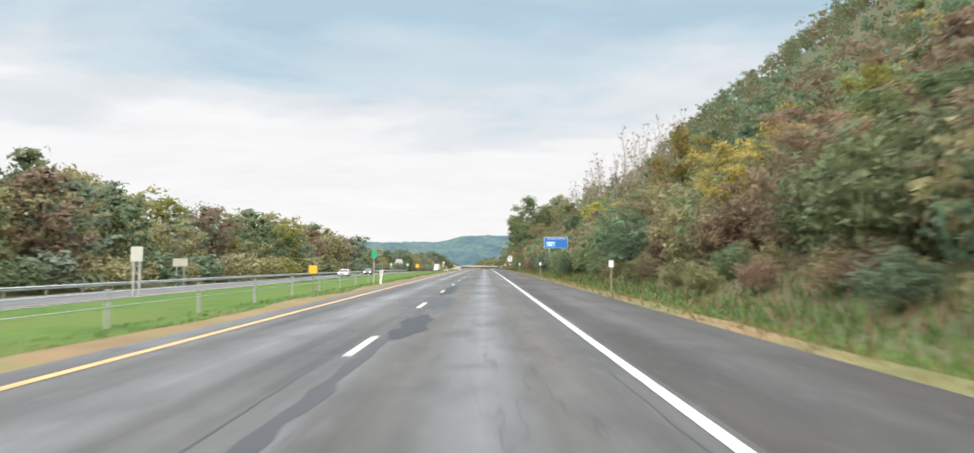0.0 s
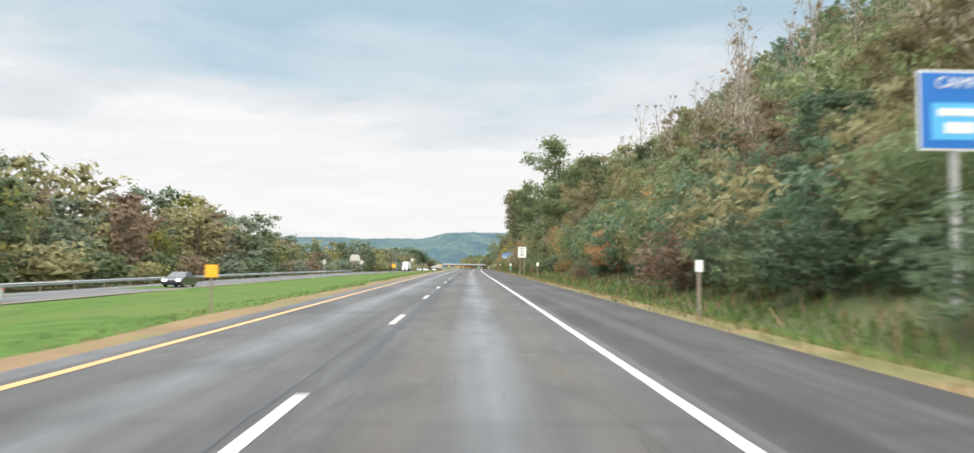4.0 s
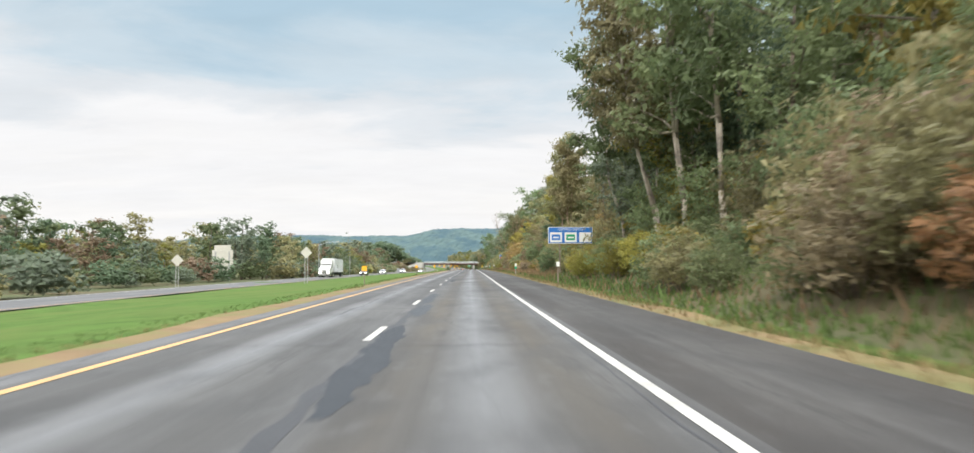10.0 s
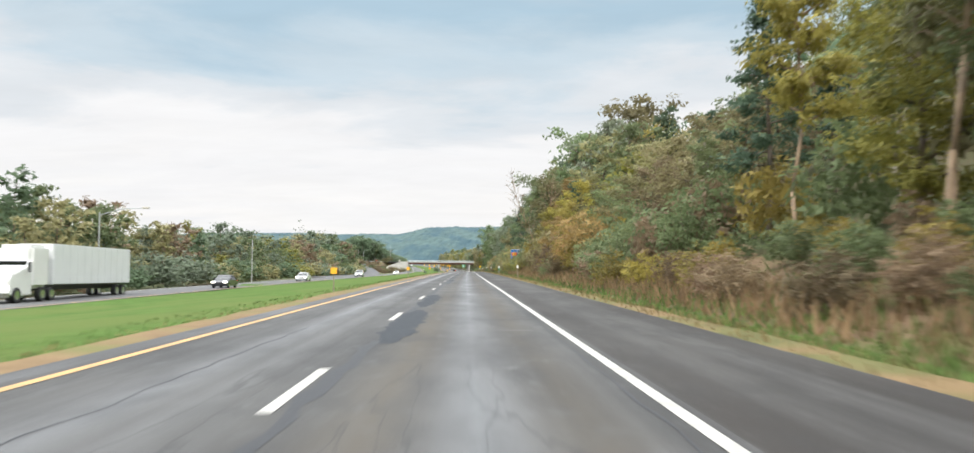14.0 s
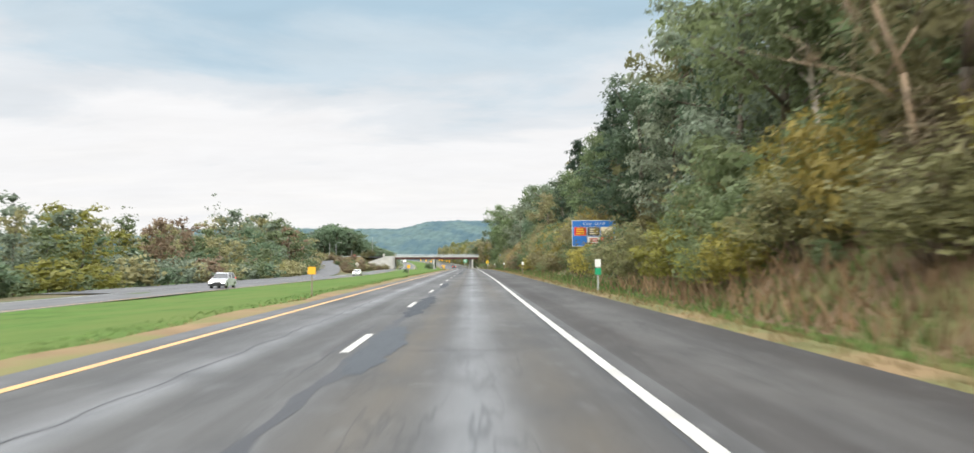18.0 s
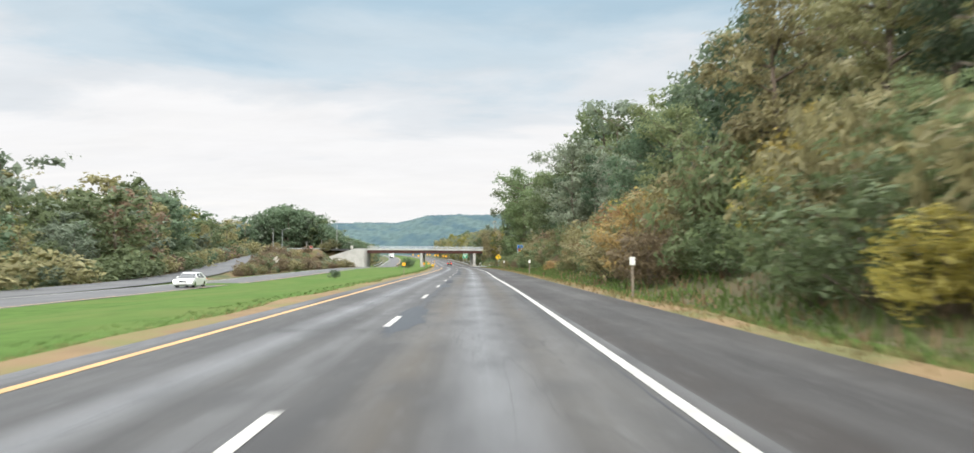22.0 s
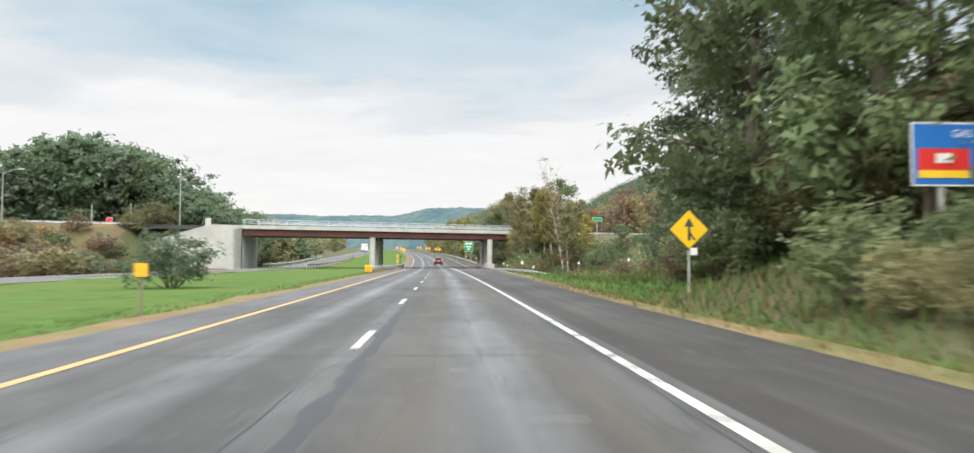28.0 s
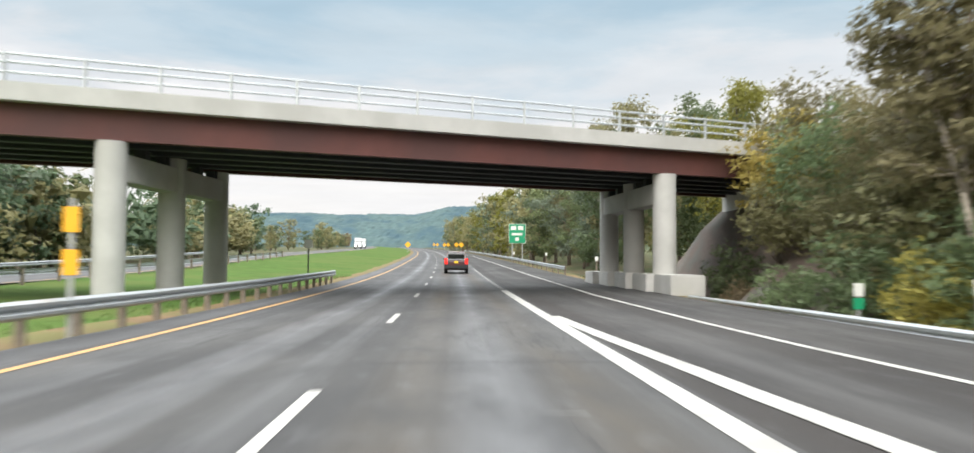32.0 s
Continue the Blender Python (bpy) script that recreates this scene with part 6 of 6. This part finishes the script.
# roadside markers
for k, y in enumerate((-10, 38, 87, 138, 190, 298, 345, 502, 619, 672, 726, 778, 893.4, 918.4, 911.1, 906.2, 945.8, 990, 1015, 1040)):
    x = {893.4: 17.0, 918.4: 26.3, 911.1: 31.1, 906.2: 35.2, 945.8: 18.4, 990: 17.4, 1015: 15.8, 1040: 13.5}.get(y, lane_x(y) + 6.05)
    g = ground_z(x, y)
    ob = thing("delineator", "slim grey post with a white reflector plate", "marker post", "roadside delineators", pose(x, y, g, 0, 3 if y == 298 else 0, 0))
    part("post", boxed(-0.045, -0.03, -0.4, 0.045, 0.03, 1.35), WOODPOST, ob)
    part("reflector", plate(-0.11, 1.3, 0.11, 1.62, -0.045, -0.031, 0.004), SIGN_WHITE, ob, "off-white reflector plate")
for y in (242.2, 398, 562, 928.5, 953):
    x = {928.5: 21.5, 953: 19.4}.get(y, lane_x(y) + 6.1)
    ob = thing("mile_marker", "green and white marker plates on a thin post", "marker post", "mile markers", pose(x, y, ground_z(x, y)))
    part("post", boxed(-0.035, -0.02, -0.4, 0.035, 0.02, 1.5), GREYPOST, ob)
    part("white_plate", plate(-0.14, 1.25, 0.14, 1.62, -0.035, -0.022), SIGN_WHITE, ob)
    part("green_plate", plate(-0.15, 0.88, 0.15, 1.2, -0.035, -0.022), SIGN_GREEN, ob)
for y in (34, 86, 138, 190, 293, 345, 397, 450, 505, 560, 615, 726, 780, 837):
    x = lane_x(y) + wide_l(y) - 1.5
    ob = thing("amber_marker", "amber reflector plate on a low grey post", "marker post", "median markers", pose(x, y, ground_z(x, y)))
    part("post", boxed(-0.03, -0.02, -0.4, 0.03, 0.02, 1.1), WOODPOST, ob)
    part("reflector", plate(-0.17, 0.98, 0.17, 1.32, -0.035, -0.022, 0.005), SIGN_ORANGE, ob, "bright amber plate")

ob = thing("pier_marker", "two amber plates on a post beside the median columns", "marker post", m=pose(1.5, 944.3, -0.2))
part("post", boxed(-0.04, -0.02, -0.4, 0.04, 0.02, 2.6), GREYPOST, ob)
for z in (1.25, 2.0):
    part("reflector", plate(-0.14, z, 0.14, z + 0.45, -0.035, -0.022, 0.005), SIGN_ORANGE, ob, "bright amber plate")
for k in range(9):
    y = 1150 + k * 26
    x = lane_x(y) + (7.5 if k % 3 else -8.5)
    s = diamond("roadwork_sign", "orange diamond roadwork sign on a post", x, y, road_z(y) + 2.3, 0.85, SIGN_ORANGE, SIGN_ORANGE)
    s["group"] = "roadwork signs"

ob = thing("mile_marker", "small green plate on a thin post beside the median", "marker post", "mile markers", pose(-7.05, 53, ground_z(-7.05, 53)))
part("post", boxed(-0.03, -0.02, -0.4, 0.03, 0.02, 2.3), GREYPOST, ob)
part("green_plate", plate(-0.16, 1.75, 0.16, 2.3, -0.035, -0.022), SIGN_GREEN, ob)
ob = thing("plank", "splintered orange-brown plank lying on the shoulder", "debris", m=pose(3.65, 72, grade(72), 0, 0, -8))
part("board", boxed(-0.4, -0.06, 0.0, 0.38, 0.06, 0.045, bevel=0.006), material("raw_wood", (0.33, 0.18, 0.07), 0.8, vary=0.3, scale=6, bump=0.4), ob)
part("splinter", boxed(0.05, 0.03, 0.0, 0.45, 0.1, 0.03, m=pose(0, 0, 0, 0, 0, 12)), material("pale_wood", (0.42, 0.27, 0.13), 0.8, vary=0.3, scale=6, bump=0.4), ob)

# crash cushion at the median guardrail
ob = thing("rail_end_marker", "ribbed yellow end marker of the median guardrail", "barrier", m=pose(2.25, 894.4, grade(894.4)))
part("panel", boxed(-0.35, 0, 0.15, 0.35, 0.2, 0.85, bevel=0.04), SIGN_YELLOW, ob)
for k in range(3):
    part("rib", boxed(-0.36, -0.03, 0.24 + k * 0.2, 0.36, 0.0, 0.32 + k * 0.2), SIGN_YELLOW, ob)

for k in range(3):
    part("stripe", boxed(-0.014, -0.036, -0.3, 0.014, -0.031, 0.3, m=pose(-0.18 + 0.18 * k, 0, 0.5, 0, 35, 0)), SIGN_BLACK, ob, "black slanting stripe")

# street lamps and poles on the far side
for x, y, h, arm in ((-32, 490, 8.2, 4.6), (-33.5, 560, 8, 0), (-49, 963, 8.5, 2.5), (-52, 930, 8.5, 2.5), (-55.2, 930, 8.5, 0), (-36.5, 956, 11, 0), (-40.8, 946, 3.6, 0), (-46, 944, 3.2, 0), (72.5, 980, 8.5, -2.0), (92, 988, 6, 0)):
    g = ground_z(x, y)
    ob = thing("street_lamp" if arm else "utility_pole", "tall grey lamp post with a curved arm" if arm else "tall plain grey utility pole", "street lamp" if arm else "pole", m=pose(x, y, g))
    part("pole", rodded((0, 0, -0.4), (0, 0, h), 0.12, 0.07), GALV if arm else GREYPOST, ob)
    if arm:
        bm = bmesh.new()
        rod(bm, (0, 0, h - 0.3), (arm * 0.5, 0, h + 0.35), 0.05, sides=6)
        rod(bm, (arm * 0.5, 0, h + 0.35), (arm, 0, h + 0.45), 0.045, sides=6)
        part("arm", bm, GALV, ob)
        part("lamp_head", boxed(arm - 0.35, -0.15, h + 0.36, arm + 0.35, 0.15, h + 0.55, bevel=0.04), SIGN_BACK, ob)

# ---- vehicles ----


def wheel(parent, x, y, rad, width):
    w = part("wheel", rodded((x - width / 2, y, rad), (x + width / 2, y, rad), rad * 0.62, sides=20), CHROME, parent)
    bm = bmesh.new()
    n, ring = 22, []
    for k in range(n):
        a = 2 * math.pi * k / n
        ring.append([bm.verts.new((x + s * width / 2, y + math.cos(a) * q, rad + math.sin(a) * q)) for s, q in ((-1, rad * 0.6), (-1.05, rad * 0.92), (-0.8, rad), (0.8, rad), (1.05, rad * 0.92), (1, rad * 0.6))])
    for k in range(n):
        for j in range(5):
            bm.faces.new((ring[k][j], ring[k][j + 1], ring[(k + 1) % n][j + 1], ring[(k + 1) % n][j]))
    part("tyre", bm, RUBBER, w)


def cabin(lower, upper, z0, z1):
    """A tapered glasshouse: lower and upper rectangles as half width, front y, back y."""
    bm = bmesh.new()
    v = []
    for (w, a, b), z in ((lower, z0), (upper, z1)):
        v.append([bm.verts.new(p) for p in ((-w, a, z), (w, a, z), (w, b, z), (-w, b, z))])
    bm.faces.new(v[0])
    bm.faces.new(v[1])
    for i in range(4):
        bm.faces.new((v[0][i], v[0][(i + 1) % 4], v[1][(i + 1) % 4], v[1][i]))
    return bm


def car(name, label, x, y, z, turn, body_paint, tall, length=4.6, width=1.84, lights=False):
    """Nose towards +y before turning."""
    ob = thing(name, label, "car", m=pose(x, y, z, 0, 0, turn))
    L, W, H = length / 2, width / 2, 1.72 if tall else 1.45
    belt = 1.05 if tall else 0.92
    if tall:
        outline = [(-L, 0.42), (-L + 0.02, 0.95), (-L + 0.1, belt), (L - 1.25, belt + 0.02), (L - 0.35, belt - 0.12), (L, 0.72), (L, 0.36), (L - 0.3, 0.25), (-L + 0.3, 0.25)]
    else:
        outline = [(-L, 0.4), (-L, 0.85), (-L + 0.9, belt), (L - 1.35, belt - 0.02), (L - 0.3, 0.74), (L, 0.6), (L, 0.32), (L - 0.3, 0.2), (-L + 0.3, 0.2)]
    part("body", prism(outline, -W, W, 0.06), body_paint, ob, smooth=False)
    lo = (W - 0.07, -L + (0.12 if tall else 0.75), L - 1.2)
    hi = (W - 0.28, -L + (0.38 if tall else 1.35), L - 2.0)
    part("glazing", cabin(lo, hi, belt - 0.02, H - 0.06), DARKGLASS, ob, "dark tinted glass")
    roof = cabin((hi[0] + 0.03, hi[1] - 0.05, hi[2] + 0.05), (hi[0] - 0.08, hi[1] + 0.1, hi[2] - 0.1), H - 0.08, H)
    part("roof", roof, body_paint, ob)
    for sx in (-1, 1):
        for yy in (-L + 0.15, (-L + L - 1.2) / 2, L - 1.35):
            a = Vector((sx * (W - 0.09), yy + (0.02 if yy < -1 else 0), belt - 0.02))
            f = (yy - lo[1]) / (lo[2] - lo[1])
            b = Vector((sx * (hi[0] + 0.005), hi[1] + f * (hi[2] - hi[1]), H - 0.06))
            part("pillar", rodded(a, b, 0.045, sides=6), body_paint, ob)
        part("mirror", boxed(sx * (W + 0.02) - 0.09, L - 1.55, belt, sx * (W + 0.02) + 0.09, L - 1.4, belt + 0.16, bevel=0.03), body_paint, ob)
        part("tail_light", boxed(sx * (W - 0.14) - 0.11, -L - 0.015, 0.72, sx * (W - 0.14) + 0.11, -L + 0.1, 1.18 if tall else 0.84, bevel=0.02), LAMP_RED, ob, "lit red tail lamp")
        part("headlight", boxed(sx * (W - 0.28) - 0.2, L - 0.14, 0.58, sx * (W - 0.28) + 0.2, L + 0.012, 0.74, bevel=0.02), LAMP_WHITE if lights else CHROME, ob)
        for yy in (-L + 0.85, L - 0.9):
            wheel(ob, sx * (W - 0.11), yy, 0.36 if tall else 0.32, 0.23)
    part("bumper", boxed(-W + 0.02, -L - 0.07, 0.36, W - 0.02, -L + 0.1, 0.62, bevel=0.04), BLACKTRIM, ob)
    part("bumper", boxed(-W + 0.02, L - 0.1, 0.3, W - 0.02, L + 0.06, 0.52, bevel=0.04), BLACKTRIM if tall else body_paint, ob)
    part("plate", plate(-0.16, 0.8, 0.16, 0.95, -L - 0.02, -L + 0.02), FOOD_Y, ob, "plain yellow plate")
    part("grille", boxed(-0.45, L - 0.05, 0.5, 0.45, L + 0.016, 0.66), BLACKTRIM, ob)
    if tall:
        part("rear_window", boxed(-W + 0.3, -L + 0.16, 1.12, W - 0.3, -L + 0.26, 1.5, m=pose(0, 0, 0)), DARKGLASS, ob)
        for sx in (-1, 1):
            part("roof_rail", rodded((sx * 0.6, -L + 0.6, H + 0.03), (sx * 0.6, L - 2.2, H + 0.03), 0.02, sides=6), CHROME, ob)
    return ob


car("suv", "dark red sport utility vehicle with lit tail lamps in the lane", lane_x(996), 996, road_z(996) + 0.0, 1.6, PAINT_DARK, True, 4.7, 1.88)
for name, words, y, u, mat, tall in (("van", "silver sport utility vehicle driving in the opposite lanes", 615, -0.8, PAINT_SILVER, True), ("sedan", "white sedan with lit headlamps in the opposite lanes", 722, -0.8, PAINT_WHITE, False),
                                     ("sedan", "dark sedan with lit headlamps in the opposite lanes", 500, -0.6, PAINT_BLACK, False), ("sedan", "silver sedan with lit headlamps in the opposite lanes", 545, -0.8, PAINT_SILVER, False),
                                     ("sedan", "silver sedan with lit headlamps beside the long guardrail", 161, -0.8, PAINT_SILVER, False), ("sedan", "dark sedan with lit headlamps beside the long guardrail", 194, -0.8, PAINT_BLACK, False)):
    car(name, words, lane_x(y) + far_u(y) + u, y, grade(y) + far_z(y), 180, mat, tall, lights=True)

tx, ty = lane_x(463) + far_u(463) - 3.6, 463
car("car", "dark blue car with red tail lamps on the overpass road", 56, bridge_front(56) + 3.4, 6.84, -66, paint("car_blue", (0.02, 0.05, 0.16)), False)
truck = thing("semi_truck", "white semi truck with a long box trailer in the opposite lanes", "truck", m=pose(tx, ty, grade(ty) + far_z(ty), 0, 0, 180))
part("trailer", boxed(-1.28, -16.0, 1.15, 1.28, -2.2, 4.05, bevel=0.04), TRAILER, truck, "plain pale grey box trailer")
for k in range(12):
    part("trailer_rib", boxed(-1.3, -15.6 + k * 1.2, 1.2, 1.3, -15.56 + k * 1.2, 4.0), TRAILER, truck)
part("sleeper", boxed(-1.2, -1.9, 0.9, 1.2, 0.6, 3.9, bevel=0.25), PAINT_WHITE, truck)
part("cab", prism([(0.3, 0.7), (0.3, 3.0), (1.2, 2.3), (2.9, 1.9), (3.2, 1.5), (3.2, 0.45), (0.3, 0.45)], -1.1, 1.1, 0.08), PAINT_WHITE, truck)
part("windscreen", boxed(-1.0, 0.56, 2.0, 1.0, 0.72, 2.75, m=pose(0, 0.25, 0.0, 0, 0, 0)), DARKGLASS, truck)
part("grille", boxed(-0.45, 3.18, 0.7, 0.45, 3.24, 1.5), CHROME, truck)
part("bumper", boxed(-1.15, 3.1, 0.35, 1.15, 3.35, 0.65, bevel=0.05), CHROME, truck)
part("chassis", boxed(-0.5, -15.5, 0.75, 0.5, 2.5, 1.1), BLACKTRIM, truck)
for sx in (-1, 1):
    part("headlight", boxed(sx * 0.85 - 0.2, 3.15, 0.85, sx * 0.85 + 0.2, 3.25, 1.1), LAMP_WHITE, truck)
    part("mirror", boxed(sx * 1.3 - 0.06, 1.0, 2.0, sx * 1.3 + 0.06, 1.15, 2.7), BLACKTRIM, truck)
    for yy in (2.3, -1.0, -2.3, -13.6, -14.9):
        wheel(truck, sx * 1.02, yy, 0.5, 0.35)
for ty in (1228, 1262):
    copy_thing(truck, pose(lane_x(ty) + far_u(ty) - 3.4, ty, road_z(ty) + far_z(ty), 0, 0, 187))
